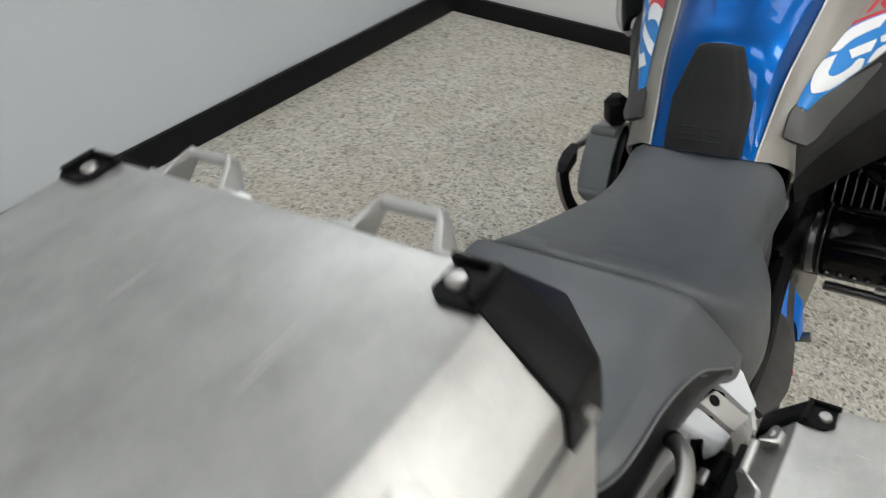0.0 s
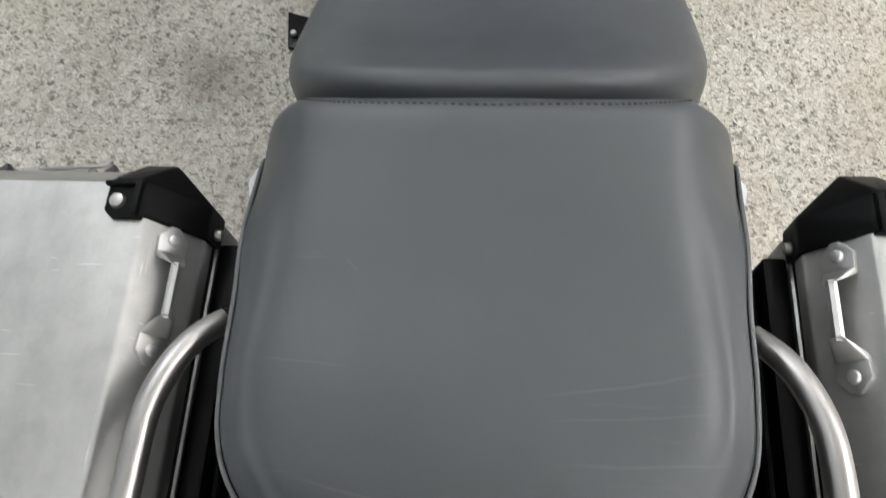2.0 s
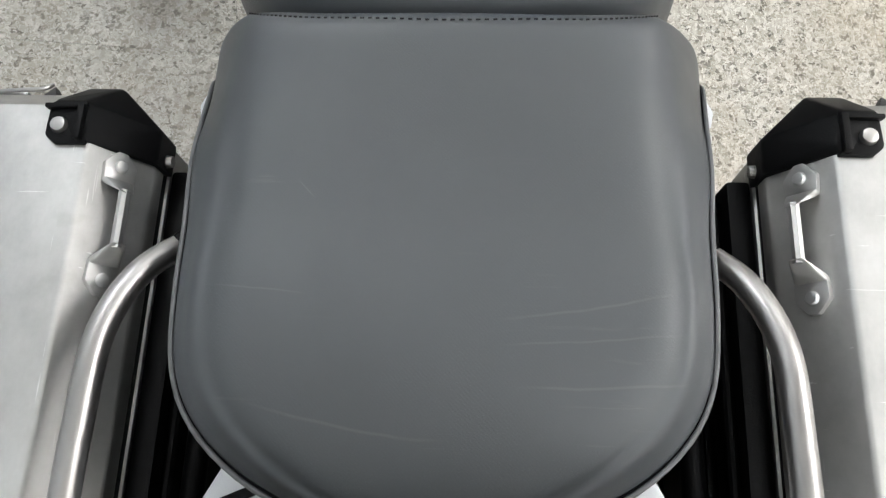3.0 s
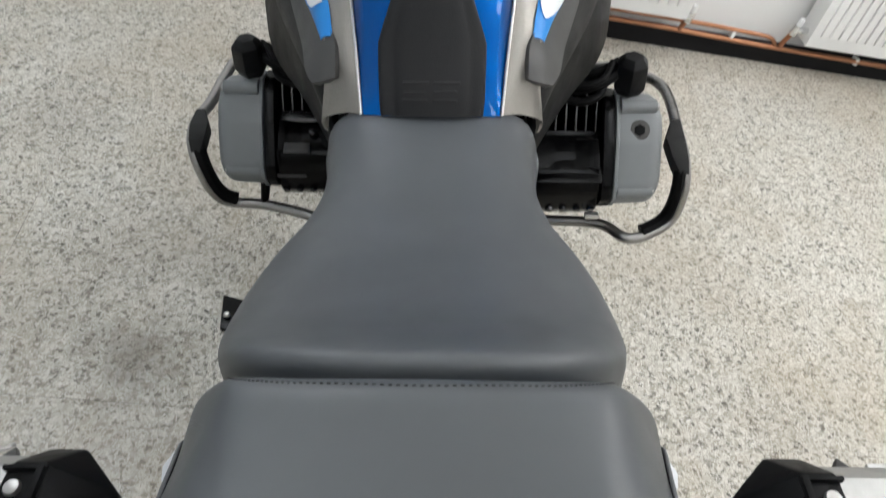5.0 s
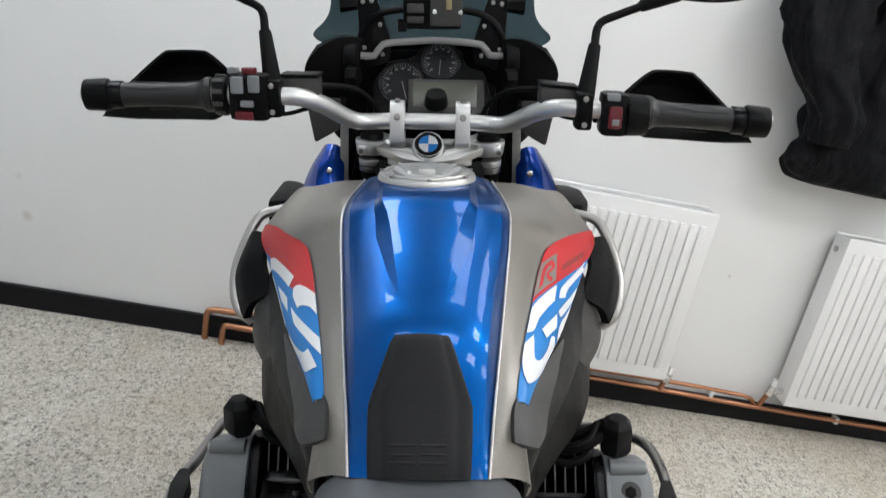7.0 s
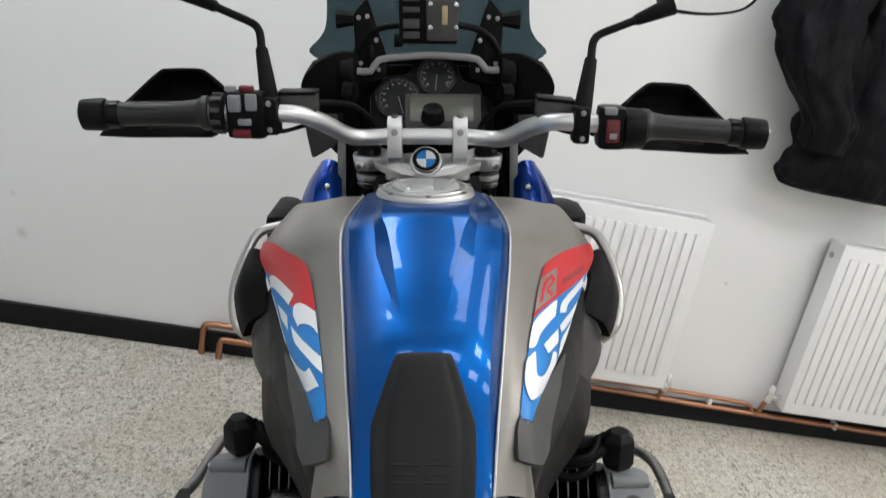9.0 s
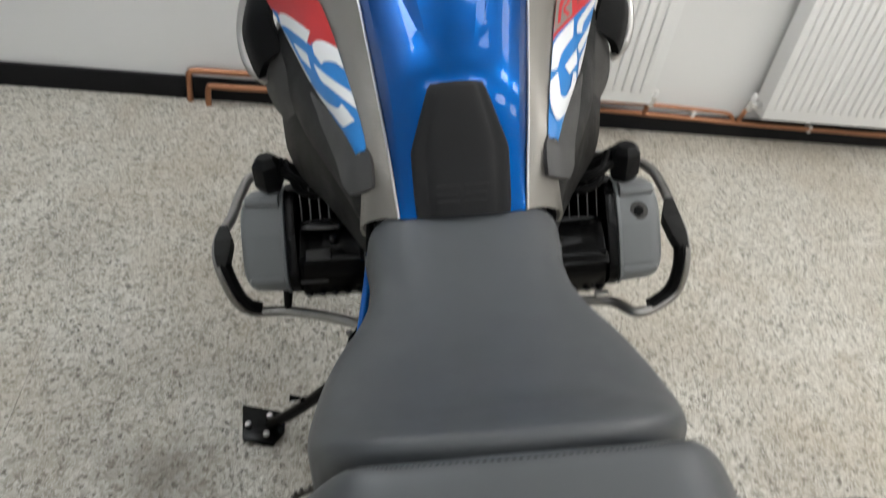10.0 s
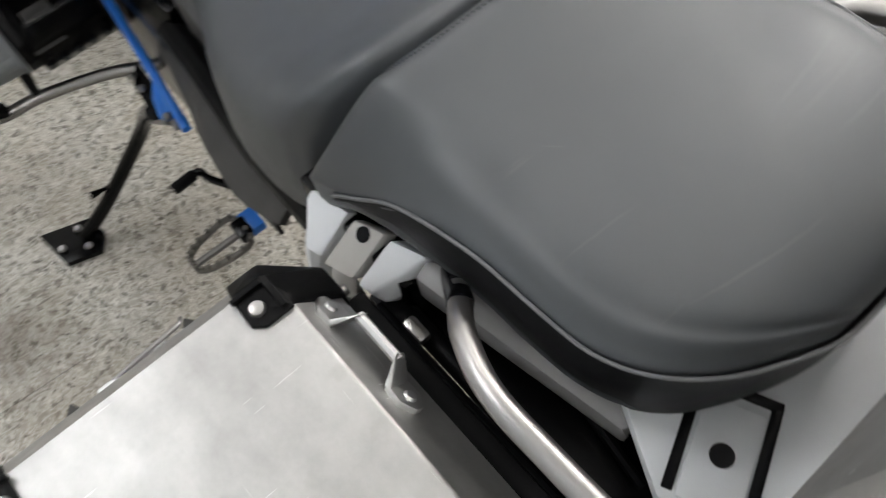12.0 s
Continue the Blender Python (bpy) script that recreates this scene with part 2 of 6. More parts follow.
M_SATIN = mat_plastic("satin_silver_paint", (0.50, 0.485, 0.455), 0.38)
M_SUBFRAME = mat_plastic("grey_subframe_paint", (0.24, 0.235, 0.23), 0.38)
M_WHITEPAINT = mat_plastic("pale_silver_paint", (0.72, 0.735, 0.75), 0.4)
M_RED = mat_plastic("red_decal", (0.55, 0.02, 0.025), 0.4, 900, 0.0001)
M_DKRED = mat_plastic("dark_red_decal", (0.30, 0.03, 0.03), 0.4, 900, 0.0001)
M_WHITE = mat_plastic("white_decal", (0.78, 0.79, 0.80), 0.4, 900, 0.0001, 0.03)
M_DECALBLUE = mat_plastic("blue_decal", (0.005, 0.20, 0.58), 0.4, 900, 0.0001)
M_RADIATOR = mat_plastic("white_radiator_enamel", (0.80, 0.80, 0.79), 0.35, 300, 0.0001, 0.02)
M_COPPER = mat_metal("copper_pipe", (0.45, 0.22, 0.125), 0.4)
M_GLOSS = mat_plastic("gloss_black_plastic", (0.005, 0.005, 0.006), 0.15)
M_CLOTH = mat_plastic("black_jacket_cloth", (0.0024, 0.0027, 0.0040), 0.75, 500, 0.0008, 0.3)
cloth = Nodes(M_CLOTH)
cloth.bump(cloth.noise(cloth.coords((1, 1, 0.5)), 13, 3, 0.5), 0.03, 1.0)
cloth.set("Specular IOR Level", 0.18)
cloth.set("Roughness", 0.5)


# ------------------------------------------------------------ mesh helpers
def part(name, bm, mat, parent=None, label="", smooth=35):
    """Links a bmesh as one mesh object under a thing or a part."""
    me = bpy.data.meshes.new(name)
    bmesh.ops.recalc_face_normals(bm, faces=bm.faces[:])
    bm.to_mesh(me)
    bm.free()
    for p in me.polygons:
        p.use_smooth = True
    me.set_sharp_from_angle(angle=radians(smooth))
    me.materials.append(mat)
    ob = new(name, me)
    ob.parent = parent
    if label:
        ob["label"] = label
    return ob


def thing(name, label, category, m=None, group=""):
    ob = new(name)
    ob.empty_display_size = 0.05
    ob.matrix_basis = m if m is not None else Matrix()
    return tagged(ob, label, category, group)


def bevelled(bm, faces_of, width, segments=2):
    if width > 0:
        bmesh.ops.bevel(bm, geom=faces_of, offset=width, segments=segments, profile=0.6, affect="EDGES", clamp_overlap=True)


def box(size, at=(0, 0, 0), bevel=0.0, m=None, segments=2, bm=None):
    """A bevelled block, added to bm or to a new bmesh."""
    b = bmesh.new()
    bmesh.ops.create_cube(b, size=1.0)
    for v in b.verts:
        v.co = Vector((v.co.x * size[0], v.co.y * size[1], v.co.z * size[2]))
    bevelled(b, b.edges[:], bevel, segments)
    return merge(bm, b, (m or Matrix()) if m is not None else Matrix.Translation(at))


def merge(bm, b, m=None):
    """Moves b by m and adds it to bm."""
    if m is not None:
        b.transform(m)
    if bm is None:
        return b
    me = bpy.data.meshes.new("scratch")
    b.to_mesh(me)
    b.free()
    bm.from_mesh(me)
    bpy.data.meshes.remove(me)
    return bm


def rod(p, q, r, r2=None, n=16, bevel=0.0, bm=None):
    """A straight round bar from p to q."""
    p, q = Vector(p), Vector(q)
    b = bmesh.new()
    r2 = r if r2 is None else r2
    d = (q - p).length
    bmesh.ops.create_cone(b, cap_ends=True, segments=n, radius1=r, radius2=r2, depth=d)
    if bevel:
        bevelled(b, [e for e in b.edges if abs(e.verts[0].co.z - e.verts[1].co.z) < 1e-6], bevel)
    turn = (q - p).to_track_quat("Z", "Y").to_matrix().to_4x4()
    return merge(bm, b, Matrix.Translation((p + q) / 2) @ turn)


def smooth_path(pts, steps=6, closed=False):
    """A Catmull-Rom curve through the points."""
    pts = [Vector(p) for p in pts]
    n = len(pts)
    out = []
    for i in range(n if closed else n - 1):
        a, b_, c, d = (pts[(i + k) % n] if closed else pts[min(max(i + k, 0), n - 1)] for k in (-1, 0, 1, 2))
        for s in range(steps):
            t = s / steps
            out.append(0.5 * ((2 * b_) + (c - a) * t + (2 * a - 5 * b_ + 4 * c - d) * t * t + (3 * b_ - a - 3 * c + d) * t ** 3))
    if not closed:
        out.append(pts[-1])
    return out


def resample(pts, n):
    """n places at even steps of the index along a smooth curve."""
    path = smooth_path([Vector(q) for q in pts], 8)
    out = []
    for k in range(n):
        a = k / (n - 1) * (len(path) - 1)
        i = min(int(a), len(path) - 2)
        out.append(path[i].lerp(path[i + 1], a - i))
    return out


def tube(pts, r, n=12, steps=6, bm=None, radii=None):
    """A round tube along a smooth curve."""
    path = smooth_path(pts, steps) if steps > 1 else [Vector(p) for p in pts]
    b = bmesh.new()
    rings, side = [], None
    for i, p in enumerate(path):
        t = (path[min(i + 1, len(path) - 1)] - path[max(i - 1, 0)]).normalized()
        if side is None:
            side = t.orthogonal().normalized()
        side = (side - t * side.dot(t)).normalized()
        up = t.cross(side)
        rr = r if radii is None else float(np.interp(i / (len(path) - 1), np.linspace(0, 1, len(radii)), radii))
        rings.append([b.verts.new(p + rr * (math.cos(a) * side + math.sin(a) * up)) for a in (2 * math.pi * k / n for k in range(n))])
    skin(b, rings)
    return merge(bm, b)


def skin(b, rings, caps=True, closed=True):
    for r0, r1 in zip(rings, rings[1:]):
        n = len(r0)
        for i in range(n if closed else n - 1):
            j = (i + 1) % n
            b.faces.new((r0[i], r0[j], r1[j], r1[i]))
    if caps and closed:
        b.faces.new(rings[0])
        b.faces.new(rings[-1])


def prism(outline, depth, m=None, bevel=0.0, bm=None, segments=2):
    """A flat outline in x, y pulled up by depth along z."""
    b = bmesh.new()
    low = [b.verts.new((x, y, 0)) for x, y in outline]
    high = [b.verts.new((x, y, depth)) for x, y in outline]
    skin(b, [low, high])
    bmesh.ops.recalc_face_normals(b, faces=b.faces[:])
    bevelled(b, b.edges[:], bevel, segments)
    return merge(bm, b, m)


def hull(points, bevel=0.0):
    b = bmesh.new()
    for p in points:
        b.verts.new(p)
    bmesh.ops.convex_hull(b, input=b.verts[:])
    bevelled(b, b.edges[:], bevel, 2)
    return b


def sheet(rows, steps=(6, 6), thick=0.003):
    """A smooth sheet through a grid of points, thickened downward along its normals."""
    rows = [smooth_path(r, steps[1]) for r in rows]
    cols = [smooth_path([r[i] for r in rows], steps[0]) for i in range(len(rows[0]))]
    b = bmesh.new()
    grid = [[b.verts.new(c[j]) for c in cols] for j in range(len(cols[0]))]
    skin(b, grid, closed=False)
    bmesh.ops.recalc_face_normals(b, faces=b.faces[:])
    if thick:
        bmesh.ops.solidify(b, geom=b.faces[:], thickness=thick)
    return b


def both(pts):
    return [(-x, y, z) for x, y, z in pts]


def half_loft(stations, long_steps=5, cross_steps=4, closed_bottom=True):
    """A body symmetric about x = 0: each station is a half outline from the top centre round to the bottom centre, x >= 0."""
    full = []
    for st in stations:
        right = [Vector(p) for p in st]
        left = [Vector((-p.x, p.y, p.z)) for p in right[-2:0:-1]]
        full.append(smooth_path(right + left, cross_steps, closed=True))
    cols = [smooth_path([r[i] for r in full], long_steps) for i in range(len(full[0]))]
    b = bmesh.new()
    rings = [[b.verts.new(c[j]) for c in cols] for j in range(len(cols[0]))]
    skin(b, rings)
    return b


def bolt(parent, at, r, normal=(0, 0, 1), mat=None, name="bolt", h=None):
    """A button-head bolt with a socket."""
    n = Vector(normal).normalized()
    p = Vector(at)
    h = h or r * 0.5
    b = rod(p - n * h, p + n * h * 0.7, r, r * 0.75, 14, r * 0.15)
    rod(p + n * h * 0.55, p + n * h * 0.8, r * 0.42, r * 0.42, 6, 0, b)
    return part(name, b, mat or M_CHROME, parent)


# ------------------------------------------------------------ the room
BACK, LEFT, RIGHT, REAR, HIGH = 2.028, -1.72, 3.2, -3.4, 2.7


def structure(name, bm, mat, label="", category="", smooth=35):
    ob = part(name, bm, mat, None, "", smooth)
    ob.matrix_basis = ROOM
    return tagged(ob, label, category or name.split("_")[0], kind="structure")


structure("wall_north", box((6.4, 0.15, HIGH), (0.7, BACK + 0.075, HIGH / 2)), M_WALL, "white painted plaster wall behind the motorcycle")
TILT = 9.7                       # the side wall is not quite square to the back wall
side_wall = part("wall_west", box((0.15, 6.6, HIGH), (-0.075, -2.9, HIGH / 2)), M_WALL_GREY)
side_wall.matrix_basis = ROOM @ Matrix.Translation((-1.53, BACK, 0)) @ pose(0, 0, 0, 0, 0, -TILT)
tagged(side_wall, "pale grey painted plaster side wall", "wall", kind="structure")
structure("wall_east", box((0.15, 5.6, HIGH), (RIGHT + 0.075, -0.7, HIGH / 2)), M_WALL, "white painted plaster wall")
structure("wall_south", box((6.6, 0.15, HIGH), (0.4, REAR - 0.075, HIGH / 2)), M_WALL, "white painted plaster wall")
structure("ceiling", box((7.0, 6.0, 0.1), (0.4, -0.7, HIGH + 0.05)), M_CEIL, "white painted ceiling")
structure("baseboard_north", box((4.74, 0.018, 0.075), (0.83, BACK - 0.009, 0.0375), 0.003), M_BASE, "black glossy skirting board along the wall")
board = part("baseboard_west", box((0.018, 5.5, 0.10), (0.009, -2.76, 0.05), 0.003), M_BASE)
board.matrix_basis = side_wall.matrix_basis.copy()
tagged(board, "black glossy skirting board along the side wall", "skirting", kind="structure")

# ------------------------------------------------------------ lamps in the ceiling
def ceiling_light(x, y, w, d, power, color):
    lamp = thing("ceiling_light", "unseen white rectangular ceiling light panel", "light", ROOM @ Matrix.Translation((x, y, HIGH)), "ceiling lights")
    part("frame", box((w + 0.04, d + 0.04, 0.02), (0, 0, -0.006), 0.004), M_RADIATOR, lamp)
    glow = material("light_panel", (0.9, 0.9, 0.9))
    nodes = Nodes(glow)
    nodes.set("Emission Color", (*color, 1))
    nodes.set("Emission Strength", power)
    part("diffuser", box((w, d, 0.006), (0, 0, -0.018), 0.002), glow, lamp)


COOL, WARM = (0.97, 0.99, 1.0), (1.0, 0.985, 0.96)
# unseen panels, spots assumed; the last is added to lift the back wall's left
for x, y, w, d, p, c in ((0.3, 1.25, 0.6, 0.6, LAMP * 0.6, COOL), (0.3, -0.7, 0.6, 0.6, LAMP * 0.8, COOL), (0.3, -2.4, 0.6, 0.6, LAMP * 0.8, COOL), (1.5, 0.35, 0.6, 0.6, LAMP * 1.9, WARM), (1.5, 1.45, 0.6, 0.6, LAMP * 0.6, WARM),
                         (1.5, -1.4, 0.6, 0.6, LAMP * 1.35, WARM), (2.7, 0.35, 0.6, 0.6, LAMP * 1.6, WARM), (2.7, -1.4, 0.6, 0.6, LAMP, WARM), (-1.15, -0.8, 0.6, 0.6, LAMP * 0.5, COOL), (-1.0, -2.4, 0.6, 0.6, LAMP * 0.8, COOL), (-1.25, 1.45, 0.6, 0.6, LAMP * 1.45, COOL)):
    ceiling_light(x, y, w, d, p, c)

# ------------------------------------------------------------ the motorcycle
bike = thing("motorcycle", "large blue and grey adventure motorcycle leaning on its side stand", "motorcycle", BIKE)

# seats
def passenger_seat():
    st = []
    for y, w, flat, top, lip in ((0.013, 0.157, 0.104, 0.852, 0.792), (0.009, 0.158, 0.108, 0.882, 0.797), (-0.001, 0.158, 0.109, 0.893, 0.803), (-0.03, 0.1515, 0.108, 0.890, 0.823), (-0.07, 0.1425, 0.107, 0.886, 0.855),
                                 (-0.11, 0.1370, 0.111, 0.885, 0.864), (-0.15, 0.1358, 0.114, 0.887, 0.867), (-0.185, 0.132, 0.108, 0.888, 0.868), (-0.212, 0.119, 0.092, 0.886, 0.867), (-0.235, 0.094, 0.066, 0.881, 0.864),
                                 (-0.252, 0.060, 0.036, 0.873, 0.860), (-0.262, 0.03, 0.012, 0.862, 0.854)):
        drop = top - lip
        bend = 0.022 * max(0.0, min(1.0, (y + 0.09) / 0.09))
        base = 0.800 - 0.028 * max(0.0, min(1.0, (y + 0.03) / 0.03)) if y > -0.2 else 0.800 - 0.03 * min(1.0, (-0.2 - y) / 0.04)
        ring = [(0, y, top), (flat * 0.6, y, top - 0.0005), (flat * 0.90, y, top - 0.0014), (flat + 0.10 * (w - flat), y, top - 0.0035 - 0.05 * drop), (flat + (w - flat) * 0.42, y, top - 0.30 * drop), (flat + (w - flat) * 0.76, y, top - 0.64 * drop), (w, y, lip + 0.002), (w * 1.003, y, lip - 0.006),
                (w * 1.0, y, (lip + base) / 2), (w * 0.97, y, base), (w * 0.6, y, base - 0.006), (0, y, base - 0.006)]
        soft = 0.004 * max(0.0, min(1.0, (y + 0.07) / 0.06))      # the front corners slope away
        lean = 0.10 * max(0.0, min(1.0, (y + 0.03) / 0.03))      # the flanks reach forward as they fall
        st.append([(x, yy + (bend + lean * max(0.0, top - zz) * (zz > base)) * (x / w) ** 4, zz - soft * max(0.0, min(1.0, (x - 0.046) / 0.05)) * (zz > lip)) for x, yy, zz in ring])
    return half_loft(st, 5, 4)


seat = part("passenger_seat", passenger_seat(), M_LEATHER, bike, "dark grey textured vinyl pillion seat with faint scuffs", 60)
piping = smooth_path([(0.1560, 0.0140, 0.796), (0.1572, 0.0074, 0.806), (0.1520, -0.0155, 0.824), (0.1462, -0.040, 0.843), (0.1425, -0.070, 0.857), (0.1380, -0.11, 0.865), (0.1368, -0.15, 0.868), (0.133, -0.186, 0.868), (0.120, -0.213, 0.868), (0.095, -0.2365, 0.865), (0.061, -0.254, 0.861), (0.03, -0.2645, 0.855), (0, -0.266, 0.853)], 4)
around = piping + [Vector((-p.x, p.y, p.z)) for p in piping[-2::-1]]
middle = Vector((0, -0.08, 0))
outward = [(Vector((p.x, p.y, 0)) - middle).normalized() for p in around]
part("piping", tube([p + o * 0.0012 for p, o in zip(around, outward)], 0.0013, 8, 1), M_PIPING, seat, "thin grey piping")


def skirt_low(p):
    """The lower edge of the seat skirt: higher along the sides than round the back."""
    return min(p.z - 0.012, 0.804 - 0.034 * max(0.0, min(1.0, (-0.205 - p.y) / 0.03)))


part("skirt", sheet([[tuple(p + o * 0.0012 - Vector((0, 0, 0.0015))), tuple(p + o * 0.002 + Vector((0, 0, (skirt_low(p) - p.z) * 0.5))), tuple(p - o * 0.002 + Vector((0, 0, skirt_low(p) - p.z)))] for p, o in zip(around, outward)], (1, 4), 0.002), M_SKIRT, seat, "smooth black seat skirt", 60)
seam = smooth_path([(-0.130, 0.0133, 0.8700), (-0.115, 0.0076, 0.8845), (-0.10, 0.0037, 0.8892), (-0.075, 0.0001, 0.8926), (-0.04, -0.0005, 0.8934), (0, -0.0015, 0.8938), (0.04, -0.0005, 0.8934), (0.075, 0.0001, 0.8926), (0.10, 0.0037, 0.8892), (0.115, 0.0076, 0.8845), (0.130, 0.0133, 0.8700)], 9)
stitches = bmesh.new()
for p, q in zip(seam[12:-12], seam[13:-11]):
    rod(p + (q - p) * 0.2 + Vector((0, 0, 0.0002)), p + (q - p) * 0.7 + Vector((0, 0, 0.0002)), 0.00045, None, 6, 0, stitches)
part("stitching", stitches, M_SKIRT, seat, "dark stitched seam")
for ob in (seat, *seat.children):
    ob.data.transform(Matrix.Translation((0.003, 0, 0)))


def rider_seat():
    st = []
    for y, w, flat, top, lip in ((0.022, 0.132, 0.085, 0.81, 0.70), (0.026, 0.142, 0.092, 0.848, 0.69), (0.037, 0.147, 0.096, 0.864, 0.685), (0.058, 0.153, 0.098, 0.856, 0.68), (0.105, 0.158, 0.094, 0.828, 0.67), (0.18, 0.154, 0.085, 0.803, 0.66), (0.225, 0.141, 0.075, 0.794, 0.66), (0.265, 0.123, 0.068, 0.789, 0.67), (0.31, 0.111, 0.066, 0.787, 0.68),
                                 (0.36, 0.110, 0.068, 0.789, 0.70), (0.396, 0.115, 0.078, 0.790, 0.72), (0.406, 0.114, 0.08, 0.780, 0.73)):
        bend = 0.040 * max(0.0, min(1.0, (0.14 - y) / 0.11))
        sag = 0.018 * max(0.0, min(1.0, (0.09 - y) / 0.05))
        ring = [(0, y, top), (flat * 0.6, y, top - 0.0005), (flat, y, top - 0.004 - 0.25 * sag), (flat + (w - flat) * 0.55, y, top - 0.016 - 0.7 * sag), (w * 0.95, y, top - 0.036 - sag), (w, y, top - 0.07 - sag), (w * 0.98, y, lip), (w * 0.6, y, lip - 0.01), (0, y, lip - 0.01)]
        st.append([(x, yy + bend * (x / w) ** 4, zz) for x, yy, zz in ring])
    return half_loft(st, 5, 4)


part("rider_seat", rider_seat(), M_LEATHER, bike, "dark grey smooth vinyl rider seat, narrow at the tank", 60)
# tank: rows from the seat to the filler; centre, blue edge, decal edge, outer edge
C = [(0, 0.385, 0.79), (0, 0.415, 0.845), (0, 0.452, 0.915), (0, 0.494, 0.945), (0, 0.551, 0.977), (0, 0.612, 1.004), (0, 0.655, 1.017), (0, 0.81, 1.013)]
B = [(0.070, 0.388, 0.79), (0.074, 0.42, 0.825), (0.080, 0.462, 0.868), (0.088, 0.520, 0.903), (0.096, 0.578, 0.935), (0.103, 0.632, 0.962), (0.105, 0.69, 0.983), (0.090, 0.805, 0.990)]
G = [(0.108, 0.410, 0.772), (0.100, 0.435, 0.835), (0.108, 0.485, 0.870), (0.124, 0.560, 0.893), (0.142, 0.640, 0.915), (0.160, 0.700, 0.928), (0.190, 0.76, 0.935), (0.17, 0.86, 0.966)]
O = [(0.116, 0.414, 0.75), (0.110, 0.442, 0.818), (0.135, 0.505, 0.845), (0.168, 0.585, 0.855), (0.198, 0.673, 0.866), (0.226, 0.752, 0.882), (0.248, 0.815, 0.905), (0.215, 0.89, 0.944)]


def flip(q):
    return (-q[0], q[1], q[2])


cs, bs = smooth_path(C, 10), smooth_path(B, 10)


def on_tank(v, x, lift=0.0):
    """A place on the tank cover: v along its rows, x across, lifted off the surface. A raised tongue widens toward the filler."""
    k = v * 10
    i = min(int(k), 69)
    c, b_ = (q[i].lerp(q[i + 1], k - i) for q in (cs, bs))
    u = min(abs(x) / b_.x, 1.0)
    z = c.z - (c.z - b_.z) * float(np.interp(u, (0, 0.2, 0.4, 0.6, 0.75, 0.85, 0.90, 0.95, 1), (0, 0.012, 0.05, 0.13, 0.24, 0.35, 0.45, 0.70, 1)))
    half, slope, rise = tongue(v)
    z -= rise * min(1.0, max(0.0, (abs(x) - half) / slope)) * max(0.0, min(1.0, (1 - u) / 0.12))
    return (x, c.y + (b_.y - c.y) * u * u - 0.75 * lift, z + 0.6 * lift)


def tongue(v):
    """Half width of the tongue, width of its slope, and its rise."""
    return tuple(float(np.interp(v, (2.85, 3.6, 4.5, 5.6, 7), q)) for q in ((0.023, 0.031, 0.040, 0.054, 0.056), (0.002, 0.010, 0.018, 0.010, 0.010), (0.0, 0.0045, 0.0085, 0.0095, 0.009)))


tank_rows = []
for k in range(71):
    v = k / 10
    edge = bs[min(k, len(bs) - 1)].x
    half, slope, rise = tongue(v)
    mid = min(half + slope, edge * 0.7)
    across = [half * 0.25, half * 0.5, half * 0.75, half, half + (mid - half) * 0.5, mid] + [mid + (edge * 0.88 - mid) * q for q in (0.2, 0.4, 0.6, 0.8, 1.0)] + [edge * q for q in (0.91, 0.94, 0.97, 1.0)]
    tank_rows.append([on_tank(v, x) for x in [-q for q in across[::-1]] + [0.0] + across])
tank = part("tank_cover", sheet(tank_rows, (1, 1), 0.004), M_BLUE, bike, "metallic blue glossy tank cover", 14)
pad_rows = []
for t, w in ((0.0, 0.0525), (0.4, 0.0535), (0.8, 0.0540), (1.12, 0.0540), (1.22, 0.0528), (1.5, 0.0448), (1.8, 0.0362), (1.96, 0.0318), (2.06, 0.0285)):
    edge = 0.0022 if t in (0.0, 2.06) else 0.0
    pad_rows.append([on_tank(t, 0.0005 + x * w, q - edge) for x, q in ((-1, 0.0012), (-0.975, 0.0042), (-0.90, 0.0058), (-0.72, 0.0064), (-0.62, 0.0080), (-0.45, 0.0092), (0, 0.0098), (0.45, 0.0092), (0.62, 0.0080), (0.72, 0.0064), (0.90, 0.0058), (0.975, 0.0042), (1, 0.0012))])
pad = part("tank_pad", sheet(pad_rows, (4, 3), 0.004), M_PAD, bike, "black textured rubber tank pad with an embossed mark", 50)
for x0, x1, t0 in ((-0.029, -0.002, 0.60), (-0.029, -0.006, 0.46), (-0.030, -0.004, 0.34), (0.002, 0.029, 0.60), (0.002, 0.026, 0.47), (0.001, 0.026, 0.34)):
    p = Vector(on_tank(t0, (x0 + x1) / 2, 0.0096))
    part("emboss", box((x1 - x0, 0.0022, 0.0026), (0, 0, 0), 0.0007, Matrix.Translation(p) @ pose(0, 0, 0, -30), 1), M_PAD, pad)

